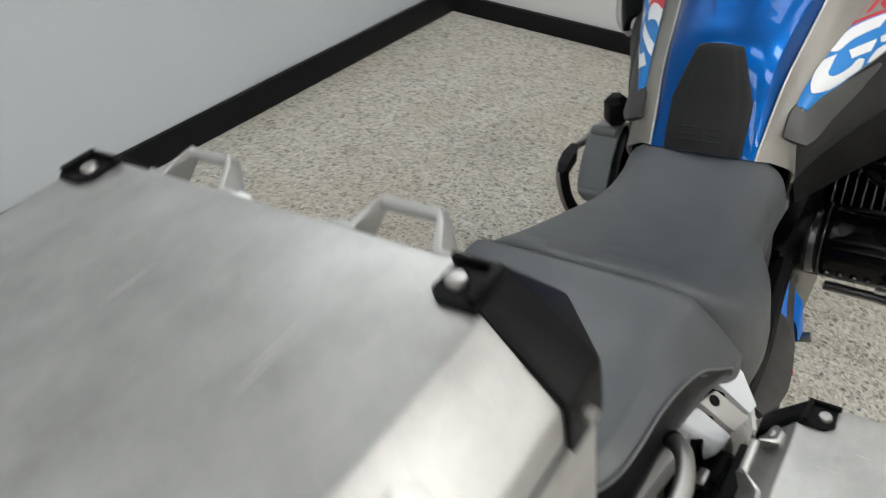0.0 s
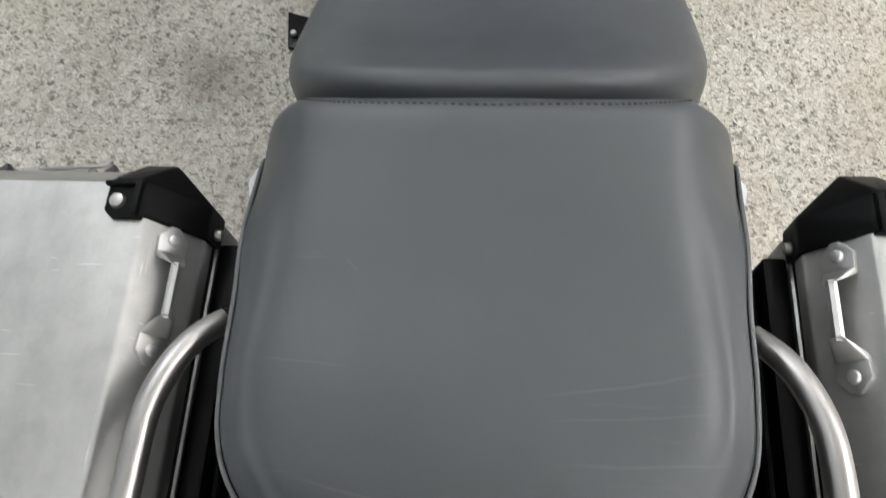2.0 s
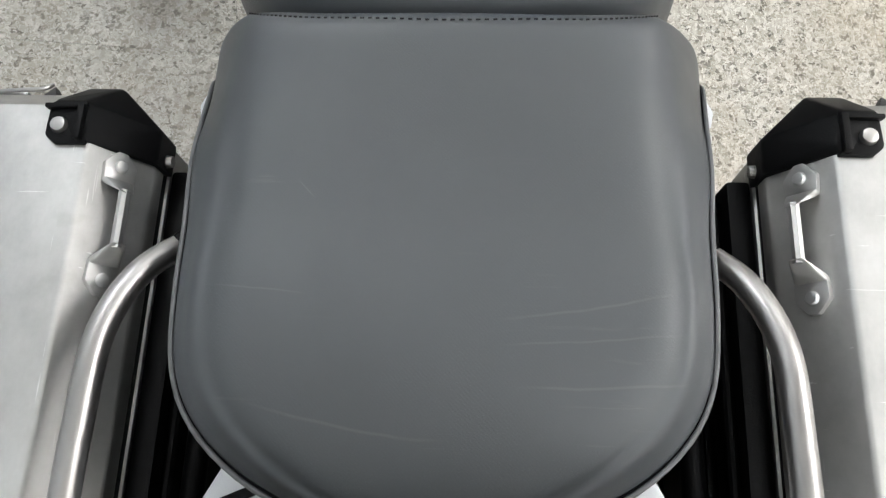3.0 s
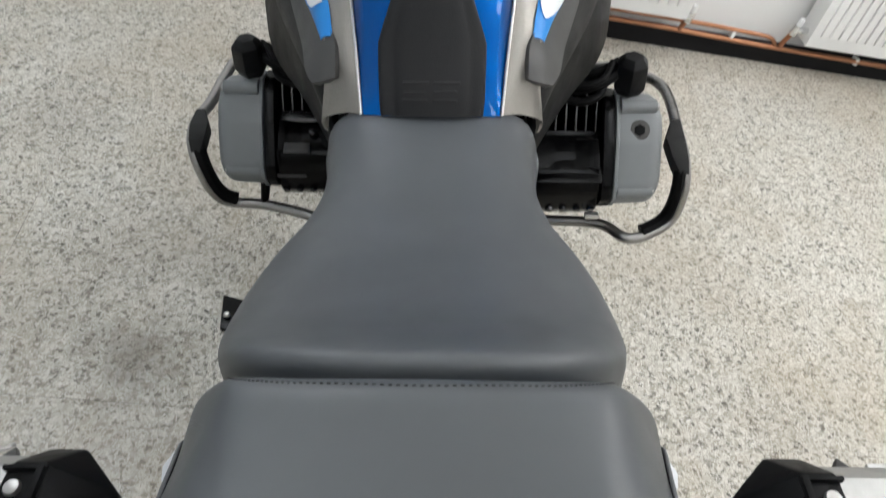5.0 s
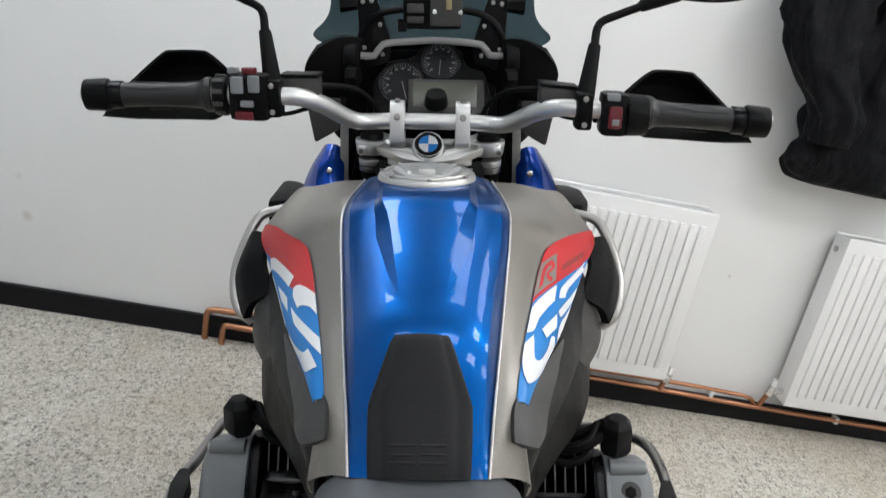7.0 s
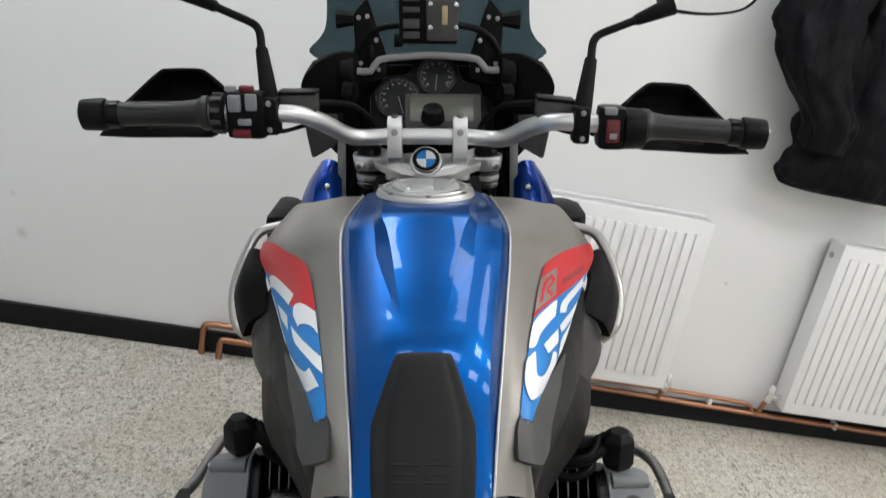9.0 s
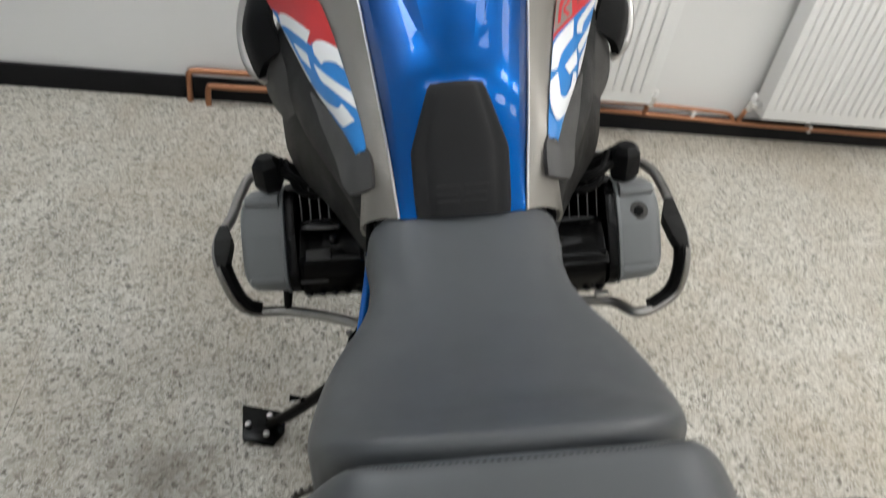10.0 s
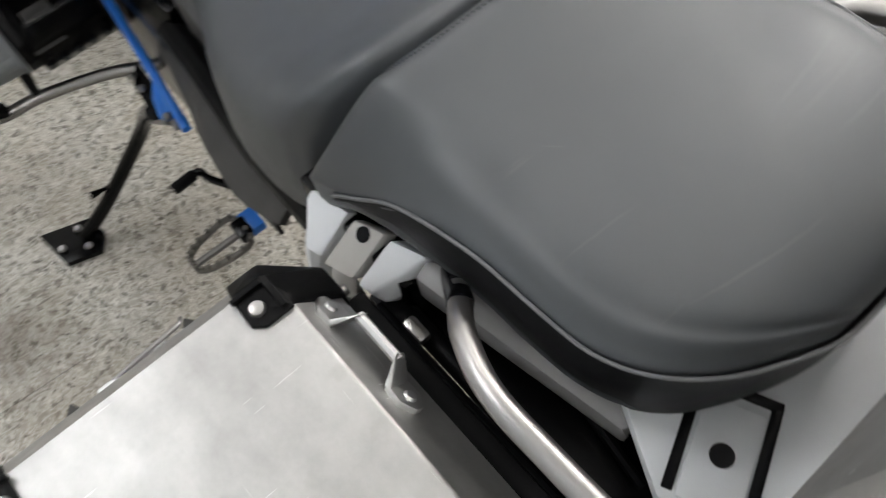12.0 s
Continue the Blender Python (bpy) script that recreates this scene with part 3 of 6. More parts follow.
for f, s in ((lambda q: q, 1), (flip, -1)):
    panel = part("side_panel", sheet([[f(b_), f(tuple((Vector(b_) * 0.5 + Vector(g) * 0.5) + Vector((0, 0, 0.003)))), f(g), f(tuple((Vector(g) + Vector(o)) * 0.5 + Vector((0.006, -0.002, 0.004)))), f(o)] for b_, g, o in zip(B, G, O)], (6, 4), 0.004), M_SILVERGREY, bike, "warm grey metallic tank side panel with stripe decals", 60)
    part("trim_line", tube([f((b_[0] + 0.002, b_[1] - 0.001, b_[2] + 0.0012)) for b_ in B], 0.0015, 8, 6), M_LUG, bike, "thin silver trim line along the tank")
    gs, os_ = smooth_path(G, 10), smooth_path(O, 10)

    def decal(t, u, lift):
        """A place on the outer face of the panel: t along its rows, u from its inner edge to its outer edge."""
        k = min(max(t, 0.0), 7.0) * 10
        i = min(int(k), 69)
        g, o = gs[i].lerp(gs[i + 1], k - i), os_[i].lerp(os_[i + 1], k - i)
        p = g.lerp(o, u) + Vector((0.006, -0.002, 0.004)) * (1 - (2 * u - 1) ** 2)
        return f(tuple(p + Vector((0.25, -0.55, 0.8)).normalized() * lift))

    def band(us, low, high, mat, lift):
        """A strip of decal between two edges, given at a few places across the panel."""
        rows = []
        for k in range(7):
            rows.append([decal(np.interp(u, us, low) * (1 - k / 6) + np.interp(u, us, high) * k / 6, float(u), lift) for u in np.linspace(us[0], us[-1], 9)])
        part("decal", sheet(rows, (1, 1), 0.0008), mat, panel, "", 60)

    def patch(one, other, mat, lift=0.0034, name="decal"):
        """A piece of decal between two edges, each a few places (u, t) on the panel."""
        edges = [resample([(u, t, 0) for u, t in e], 17) for e in (one, other)]
        rows = [[decal(a.lerp(b_, k / 5).y, min(0.985, max(0.015, a.lerp(b_, k / 5).x)), lift) for a, b_ in zip(*edges)] for k in range(6)]
        part(name, sheet(rows, (1, 1), 0), mat, panel, "", 60)

    band((0.02, 0.98), (1.24, 1.24), (3.6, 5.3), M_DECALBLUE, 0.0020)
    if s > 0:
        patch([(0.0, 3.1), (0.05, 3.32), (0.41, 3.95), (0.98, 5.15)], [(0.0, 4.55), (0.05, 5.1), (0.2, 5.75), (0.98, 6.15)], M_RED, 0.0026)
        patch([(0.02, 3.38), (0.36, 3.98)], [(0.02, 4.28), (0.22, 4.85)], M_SILVERGREY, 0.0030)
        patch([(0.08, 3.60), (0.08, 4.2), (0.18, 4.55)], [(0.13, 3.70), (0.13, 4.1), (0.18, 4.35)], M_RED)
        patch([(0.18, 4.55), (0.27, 4.35), (0.17, 4.0)], [(0.18, 4.35), (0.21, 4.28), (0.15, 4.05)], M_RED)
        patch([(0.15, 4.05), (0.30, 3.98)], [(0.17, 3.92), (0.27, 3.86)], M_RED)
        patch([(0.42, 4.32), (0.80, 5.1)], [(0.40, 4.52), (0.75, 5.3)], M_DKRED)
        patch([(0.01, 2.95), (0.02, 3.1), (0.1, 3.33), (0.41, 3.88)], [(0.01, 2.6), (0.15, 2.68), (0.22, 3.02), (0.45, 3.48)], M_WHITE)
        patch([(0.0, 2.36), (0.0, 2.2), (0.06, 1.88), (0.22, 1.65), (0.43, 1.62), (0.92, 1.95), (0.98, 2.45), (0.96, 2.62)], [(0.17, 2.58), (0.26, 2.3), (0.34, 2.12), (0.49, 2.1), (0.62, 2.2), (0.70, 2.45), (0.65, 2.7), (0.79, 2.78)], M_WHITE)
        patch([(0.32, 2.75), (0.60, 3.25)], [(0.52, 2.62), (0.72, 2.98)], M_WHITE)
        patch([(0.54, 3.6), (0.52, 3.82), (0.60, 4.1), (0.93, 5.05)], [(0.70, 3.72), (0.70, 3.95), (0.80, 4.26), (0.98, 4.80)], M_WHITE)
        patch([(0.62, 3.32), (0.70, 3.52), (0.85, 3.88), (0.97, 4.28)], [(0.72, 3.24), (0.80, 3.36), (0.96, 3.82), (0.98, 4.15)], M_WHITE)
        patch([(0.98, 3.8), (0.98, 3.42), (0.97, 2.85)], [(0.92, 3.48), (0.80, 3.08), (0.93, 2.75)], M_WHITE)
    else:
        patch([(0.98, 4.95), (0.52, 3.78), (0.43, 3.72), (0.01, 3.38)], [(0.98, 6.15), (0.5, 6.0), (0.22, 5.75), (0.02, 4.82)], M_RED, 0.0026)
        patch([(0.90, 4.95), (0.71, 4.82), (0.38, 3.98)], [(0.97, 4.68), (0.83, 4.5), (0.55, 3.8)], M_WHITE)
        patch([(0.49, 3.5), (0.43, 3.7), (0.26, 3.68), (0.01, 3.38)], [(0.42, 3.2), (0.32, 3.22), (0.14, 3.12), (0.01, 2.9)], M_WHITE)
        patch([(0.60, 3.32), (0.43, 2.98), (0.21, 2.65), (0.01, 2.42)], [(0.61, 3.12), (0.58, 2.85), (0.26, 2.35), (0.01, 2.08)], M_WHITE)
        patch([(0.96, 2.88), (0.82, 2.48), (0.55, 2.22), (0.34, 2.25)], [(0.98, 2.80), (0.98, 2.42), (0.70, 1.85), (0.14, 1.85)], M_WHITE)
        patch([(0.88, 4.1), (0.65, 3.58)], [(0.88, 3.68), (0.73, 3.28)], M_WHITE)
        patch([(0.95, 4.38), (0.95, 3.68), (0.93, 3.15)], [(0.985, 4.55), (0.985, 3.88), (0.985, 3.05)], M_WHITE)
    # dark knee panel below the decals
    knee = []
    for (ox, oy, oz), (dx, dy, dz) in zip(((0.095, 0.414, 0.792), (0.103, 0.436, 0.83), (0.130, 0.50, 0.848), (0.165, 0.583, 0.857), (0.196, 0.673, 0.866), (0.224, 0.752, 0.88)),
                                          ((0.016, 0.004, -0.05), (0.022, 0.006, -0.06), (0.024, 0.01, -0.07), (0.022, 0.012, -0.08), (0.018, 0.01, -0.09), (0.01, 0.01, -0.09))):
        knee.append([f((ox - 0.003, oy + 0.004, oz - 0.006)), f((ox + dx * 0.75, oy + dy * 0.4, oz - 0.010 + dz * 0.25)), f((ox + dx, oy + dy, oz + dz)), f((ox * 0.9, oy + dy * 3, oz - 0.17))])
    part("knee_panel", sheet(knee, (5, 5), 0.005), M_PANEL, bike, "black grained plastic knee panel", 60)
    part("knee_pad", sheet([[f(p) for p in row] for row in (((0.0985, 0.412, 0.818), (0.112, 0.413, 0.813), (0.125, 0.421, 0.805)), ((0.098, 0.422, 0.831), (0.116, 0.428, 0.823), (0.134, 0.440, 0.808)), ((0.1005, 0.440, 0.8465), (0.122, 0.455, 0.836), (0.141, 0.473, 0.815)),
                           ((0.1145, 0.466, 0.853), (0.134, 0.484, 0.840), (0.151, 0.507, 0.822)), ((0.133, 0.503, 0.8495), (0.147, 0.518, 0.842), (0.159, 0.533, 0.828)), ((0.155, 0.552, 0.8475), (0.161, 0.557, 0.843), (0.167, 0.562, 0.833)), ((0.173, 0.592, 0.8475), (0.174, 0.593, 0.846), (0.175, 0.594, 0.843)))], (5, 5), 0.010), M_KNEE, bike, "dark grey soft knee pad below the decals", 60)
    # black deflector with a polished rail at its outer edge
    part("side_deflector", sheet([[f(p) for p in row] for row in (((0.232, 0.80, 0.905), (0.262, 0.82, 0.905), (0.276, 0.835, 0.885)), ((0.238, 0.765, 0.885), (0.270, 0.775, 0.875), (0.287, 0.79, 0.85)),
                                 ((0.230, 0.747, 0.862), (0.264, 0.750, 0.848), (0.281, 0.765, 0.818)), ((0.222, 0.735, 0.842), (0.252, 0.730, 0.825), (0.266, 0.740, 0.797)))], (5, 5), 0.012), M_PLASTIC, bike, "", 60)
    part("crash_rail", tube([f(p) for p in ((0.225, 0.87, 0.925), (0.258, 0.858, 0.918), (0.274, 0.838, 0.895), (0.286, 0.80, 0.858), (0.285, 0.772, 0.825), (0.275, 0.757, 0.802), (0.258, 0.757, 0.785))], 0.0075, 12, 6), M_STEEL, bike, "polished steel upper crash bar")
    part("side_fairing", sheet([[f(p) for p in row] for row in (((0.106, 0.425, 0.775), (0.113, 0.43, 0.74), (0.117, 0.44, 0.70)), ((0.130, 0.47, 0.79), (0.140, 0.485, 0.745), (0.142, 0.50, 0.695)), ((0.162, 0.55, 0.80), (0.172, 0.555, 0.75), (0.172, 0.56, 0.695)),
                               ((0.195, 0.65, 0.81), (0.211, 0.645, 0.755), (0.216, 0.64, 0.695)), ((0.215, 0.73, 0.82), (0.238, 0.732, 0.76), (0.244, 0.735, 0.695)), ((0.215, 0.80, 0.82), (0.240, 0.80, 0.76), (0.236, 0.80, 0.69)))], (5, 5), 0.008), M_PLASTIC, bike, "black plastic side fairing", 60)
    part("upper_fairing", sheet([[f(p) for p in row] for row in (((0.198, 0.655, 0.825), (0.208, 0.66, 0.79), (0.216, 0.668, 0.75)), ((0.214, 0.70, 0.838), (0.238, 0.715, 0.80), (0.250, 0.732, 0.758)), ((0.226, 0.76, 0.852), (0.255, 0.775, 0.81), (0.268, 0.80, 0.762)), ((0.228, 0.84, 0.86), (0.25, 0.85, 0.82), (0.255, 0.86, 0.77)))], (5, 5), 0.008), M_DARKGREY, bike, "dark grey plastic fairing", 60)
    part("radiator_shroud", sheet([[f(p) for p in row] for row in (((0.136, 0.905, 0.925), (0.158, 0.898, 0.932), (0.183, 0.893, 0.930)), ((0.1385, 0.925, 0.959), (0.159, 0.912, 0.968), (0.181, 0.905, 0.958)), ((0.1395, 0.938, 0.980), (0.158, 0.925, 0.990), (0.178, 0.922, 0.982)), ((0.142, 0.958, 1.002), (0.154, 0.952, 1.011), (0.167, 0.955, 1.011)))], (5, 5), 0.005), M_DKBLUE, bike, "dark blue painted shroud", 40)
    part("shroud_flank", sheet([[f(p) for p in row] for row in (((0.183, 0.895, 0.928), (0.196, 0.912, 0.930), (0.210, 0.935, 0.925)), ((0.181, 0.907, 0.957), (0.193, 0.925, 0.956), (0.2076, 0.945, 0.9445)), ((0.178, 0.924, 0.981), (0.188, 0.94, 0.980), (0.1957, 0.96, 0.974)), ((0.167, 0.957, 1.010), (0.171, 0.965, 1.008), (0.176, 0.975, 1.004)))], (5, 5), 0.005), M_DKBLUE, bike, "", 40)
    bolt(bike, f((0.1588, 0.908, 0.978)), 0.0055, (0, -0.7, 0.7))
    part("vent_duct", prism([(0.0, 0.0), (0.035, 0.005), (0.048, 0.03), (0.048, 0.10), (0.03, 0.13), (0, 0.135)], 0.07, Matrix.Translation(f((0.212 if s > 0 else 0.26, 0.90, 0.86))), 0.010), M_PLASTIC, bike)

# filler cap
CAP = Matrix.Translation((-0.001, 0.736, 1.0170)) @ pose(0, 0, 0, -3.5) @ Matrix.Scale(1.13, 4)
filler = part("filler_cap", rod((0, 0, -0.004), (0, 0, 0.0025), 0.0590, 0.0570, 48, 0.0015), M_LUG, bike, "silver round filler cap")
filler.data.transform(CAP)
ring_ = tube([(0.0500 * math.cos(a), 0.0500 * math.sin(a), 0.004) for a in np.linspace(0, 2 * math.pi, 49)], 0.0022, 8, 1)
ring_.transform(CAP)
part("cap_ring", ring_, M_LUG, filler)
for k in range(7):
    a = k * 2 * math.pi / 7 + 0.3
    screw = rod((0.0545 * math.cos(a), 0.0545 * math.sin(a), 0.003), (0.0545 * math.cos(a), 0.0545 * math.sin(a), 0.0052), 0.0030, None, 10, 0.0005)
    screw.transform(CAP)
    part("cap_bolt", screw, M_GUARD, filler)
flap = prism([(-0.040, -0.006), (-0.024, -0.040), (0.024, -0.040), (0.040, -0.006), (0.040, 0.014), (0.018, 0.040), (-0.018, 0.040), (-0.040, 0.014)], 0.004, CAP @ Matrix.Translation((0, 0, 0.0032)), 0.0015)
part("cap_flap", flap, M_CAST, filler)
for x in (-0.027, 0.027):
    part("cap_web", box((0.005, 0.06, 0.004), (0, 0, 0), 0.0012, CAP @ Matrix.Translation((x, -0.004, 0.0078)) @ pose(0, 0, 0, 0, 0, -math.copysign(14, x))), M_CAST, filler)
part("key_cover", box((0.020, 0.046, 0.005), (0, 0, 0), 0.0018, CAP @ Matrix.Translation((0, -0.004, 0.009))), M_CAST, filler)

# steering head
clamp = part("triple_clamp", prism([(-0.102, 0.006), (-0.104, 0.030), (-0.08, 0.040), (-0.045, 0.020), (0.045, 0.020), (0.08, 0.040), (0.104, 0.030), (0.102, 0.006), (0.080, -0.006), (0.04, -0.034), (0.012, -0.042), (-0.012, -0.042), (-0.04, -0.034), (-0.080, -0.006)], 0.016, Matrix.Translation((0, 0.897, 1.010)) @ pose(0, 0, 0, 24), 0.005), M_CAST, bike, "silver cast top yoke")
for s in (-1, 1):
    part("fork_cap", rod((s * 0.091, 0.911, 1.020), (s * 0.091, 0.911, 1.0405), 0.0205, 0.0175, 28, 0.004), M_PLASTIC, clamp)
    part("fork_tube", rod((s * 0.093, 0.914, 1.0), (s * 0.10, 1.20, 0.36), 0.0165, 0.023, 20), M_PLASTIC, bike)
    cheek = [(q.x, q.y) for q in smooth_path([(-0.018, -0.030, 0), (0.018, -0.030, 0), (0.0185, 0.018, 0), (0.013, 0.034, 0), (0, 0.040, 0), (-0.013, 0.034, 0), (-0.0185, 0.018, 0)], 4, True)]
    riser = part("handlebar_clamp", prism(cheek, 0.022, Matrix.Translation((s * 0.0495 - 0.011, 0.894, 1.052)) @ pose(0, 0, 0, 90, 0, 90), 0.004), M_CAST, bike, "silver cast handlebar clamp", 50)
    part("post", rod((s * 0.0495, 0.890, 0.995), (s * 0.0495, 0.892, 1.032), 0.0165, 0.0125, 24, 0.003), M_CAST, riser)
    part("split_line", box((0.0224, 0.0385, 0.0012), (s * 0.0495, 0.894, 1.0625), 0.0003), M_GUARD, riser)
    bolt(riser, (s * 0.0495, 0.8758, 1.070), 0.0062, (0, -1, 0.25), M_GUARD)
    bolt(riser, (s * 0.0495, 0.890, 1.0925), 0.0058, (0, -0.3, 1), M_GUARD)
    collar = part("fork_collar", rod((s * 0.092, 0.911, 1.006), (s * 0.091, 0.911, 1.030), 0.0225, 0.0265, 32, 0.004), M_CAST, clamp, "silver fork clamp")
    part("clamp_lug", box((0.014, 0.014, 0.016), (s * 0.104, 0.892, 1.016), 0.004), M_CAST, collar)
    part("clamp_screw", rod((s * 0.106, 0.882, 1.015), (s * 0.106, 0.888, 1.016), 0.004, None, 12, 0.001), M_GUARD, collar)
    part("lower_collar", rod((s * 0.0935, 0.914, 0.990), (s * 0.093, 0.913, 1.000), 0.0195, None, 28, 0.002), M_LUG, clamp)
    part("lower_collar", rod((s * 0.094, 0.916, 0.979), (s * 0.0935, 0.915, 0.988), 0.0182, None, 28, 0.002), M_GUARD, clamp)
    part("yoke_web", hull([(s * x, y, z) for x, y, z in ((0.018, 0.862, 1.016), (0.026, 0.874, 1.024), (0.078, 0.896, 1.024), (0.086, 0.906, 1.026), (0.018, 0.866, 1.003), (0.078, 0.897, 1.010), (0.086, 0.908, 1.010))], 0.003), M_CAST, clamp)
    part("head_bracket", hull([(s * x, y, z) for x, y, z in ((0.100, 0.950, 0.915), (0.138, 0.955, 0.915), (0.100, 0.965, 1.040), (0.134, 0.965, 1.045), (0.100, 1.01, 0.915), (0.138, 1.01, 0.915), (0.100, 1.01, 1.04))], 0.004), M_PLASTIC, bike, "black steering head bracket")
    part("screen_strut", hull([(s * x, y, z) for x, y, z in ((0.1305, 0.943, 1.068), (0.1435, 0.943, 1.066), (0.1345, 0.938, 0.93), (0.1475, 0.938, 0.93), (0.1305, 0.947, 1.068), (0.1435, 0.947, 1.066), (0.1345, 0.942, 0.93), (0.1475, 0.942, 0.93))], 0.001), M_SUBFRAME, bike, "grey screen strut")
    for k, (x, dz) in enumerate(((0.118, 0.0), (0.130, 0.012), (0.142, -0.006))):
        part("cable", tube([(s * (x - 0.02), 0.95, 0.925), (s * (x + 0.006), 0.945, 0.955 + dz), (s * x, 0.952, 0.99 + dz), (s * (x - 0.006), 0.97, 1.045 + dz)], 0.0036 + 0.0006 * k, 8, 5), M_GLOSS if k == 1 else M_RUBBER, bike)
part("stem_cover", hull([(x, y, z) for x in (-0.085, 0.085) for y, z in ((0.885, 0.965), (0.90, 1.000), (0.955, 1.000), (0.955, 0.90), (0.90, 0.90))], 0.006), M_PLASTIC, bike, "black cover behind the steering stem")
BADGE = Matrix.Translation((-0.002, 0.868, 1.0295)) @ pose(0, 0, 0, 48)
boss = part("badge_boss", rod((0, 0, -0.03), (0, 0, -0.002), 0.028, 0.024, 28, 0.003), M_CAST, clamp)
boss.data.transform(BADGE)
roundel = part("badge", rod((0, 0, -0.004), (0, 0, 0.003), 0.0215, 0.0205, 32, 0.0015), M_PLASTIC, clamp, "round badge with blue and white quarters")
roundel.data.transform(BADGE)
for k in range(4):
    q = bmesh.new()
    fan = [q.verts.new((0, 0, 0))] + [q.verts.new((0.0145 * math.cos(a), 0.0145 * math.sin(a), 0)) for a in np.linspace(k * math.pi / 2, (k + 1) * math.pi / 2, 8)]
    q.faces.new(fan)
    bmesh.ops.solidify(q, geom=q.faces[:], thickness=0.0008)
    q.transform(BADGE @ Matrix.Translation((0, 0, 0.0042)))
    part("quarter", q, M_DECALBLUE if k % 2 else M_WHITE, roundel)
rim = part("badge_rim", tube([(0.0212 * math.cos(a), 0.0212 * math.sin(a), 0.003) for a in np.linspace(0, 2 * math.pi, 25)], 0.0009, 6, 1), M_CHROME, roundel)
rim.data.transform(BADGE)

half_bar = [(-0.30, 0.777, 1.117), (-0.208, 0.79, 1.117), (-0.178, 0.80, 1.115), (-0.150, 0.832, 1.098), (-0.118, 0.872, 1.07), (-0.085, 0.89, 1.062)]
bar = smooth_path(half_bar + [(0, 0.893, 1.061)] + both(half_bar)[::-1], 6)
part("handlebar", tube(bar, 0.0125, 16, 1), M_CAST, bike, "satin silver handlebar")
M_BUTTON = mat_plastic("pale_grey_button", (0.20, 0.21, 0.22), 0.4)
M_REDBTN = mat_plastic("red_button", (0.11, 0.004, 0.010), 0.4)
for s in (-1, 1):
    e = Vector((s * 0.457, 0.760, 1.113))
    way = Vector((-s * 0.155, 0.018, 0.004)).normalized()
    grip = part("grip", tube([e + way * d for d in (0.048, 0.06, 0.10, 0.13, 0.148, 0.156, 0.164)], 0.016, 20, 4, None, (0.0165, 0.016, 0.0158, 0.0165, 0.018, 0.0225, 0.0235)), M_GRIP, bike, "black ribbed rubber grip")
    for k in range(5):
        a = k * 1.25
        part("rib", box((0.085, 0.004, 0.002), (0, 0, 0), 0.0008, Matrix.Translation(e + way * 0.10 + Vector((0, 0.0158 * math.cos(a), 0.0158 * math.sin(a)))) @ pose(0, 0, 0, math.degrees(a) - 90, 0, -s * 6.6)), M_GRIP, grip)
    end = part("bar_end", rod(e, e + way * 0.032, 0.0205, 0.022, 24, 0.004), M_PLASTIC, bike, "black bar end weight")
    part("ring", rod(e + way * 0.03, e + way * 0.049, 0.0185, 0.0185, 24, 0.001), M_GLOSS, end)
    part("end_bolt", rod(e - way * 0.004, e + way * 0.002, 0.011, 0.011, 16, 0.002), M_STEEL, end)
    # hand guard, a curved shell ahead of the grip
    shell = []
    for u, lo, hi, y in ((0.286, 1.092, 1.140, 0.858), (0.298, 1.081, 1.150, 0.866), (0.320, 1.066, 1.165, 0.873), (0.338, 1.064, 1.167, 0.875), (0.370, 1.064, 1.166, 0.872), (0.386, 1.064, 1.161, 0.868), (0.426, 1.067, 1.123, 0.846), (0.440, 1.070, 1.111, 0.832), (0.458, 1.077, 1.092, 0.802)):
        shell.append([(s * u, y + 0.0, lo), (s * u, y + 0.022, lo * 0.6 + hi * 0.4), (s * u, y + 0.02, hi * 0.75 + lo * 0.25), (s * u, y - 0.012, hi)])
    part("hand_guard", sheet(shell, (5, 5), 0.004), M_PLASTIC, bike, "black plastic hand guard", 60)
    lever = part("lever", tube([(s * 0.235, 0.815, 1.10), (s * 0.27, 0.835, 1.098), (s * 0.33, 0.84, 1.093), (s * 0.40, 0.828, 1.09)], 0.006, 10, 5), M_PLASTIC, bike)
    block = part("mirror_clamp", box((0.022, 0.034, 0.050), (s * 0.212, 0.787, 1.115), 0.005), M_PLASTIC, bike, "black mirror and lever clamp")
    for dz in (-0.017, 0.018):
        bolt(block, (s * 0.212, 0.769, 1.115 + dz), 0.0045, (0, -1, 0), M_STEEL)
    stem = part("mirror_stem", rod((s * 0.215, 0.797, 1.13), (s * 0.2295, 0.832, 1.200), 0.0130, 0.0085, 18, 0.002), M_RUBBER, bike)
    mirror = part("mirror_arm", tube([(s * 0.2295, 0.832, 1.196), (s * 0.232, 0.842, 1.214), (s * 0.235, 0.846, 1.224), (s * 0.243, 0.849, 1.232), (s * 0.27, 0.853, 1.243), (s * 0.295, 0.855, 1.253), (s * 0.305, 0.857, 1.257)], 0.0058, 12, 5), M_PLASTIC, bike, "black mirror on a bent arm")
    part("mirror_joint", rod((s * 0.293, 0.856, 1.252), (s * 0.345, 0.858, 1.274), 0.008, 0.0135, 16, 0.002), M_RUBBER, mirror)
    outline = smooth_path([(0.332, 1.272, 0), (0.36, 1.263, 0), (0.41, 1.262, 0), (0.452, 1.272, 0), (0.472, 1.30, 0), (0.468, 1.335, 0), (0.43, 1.352, 0), (0.37, 1.345, 0), (0.335, 1.31, 0)], 4, True)
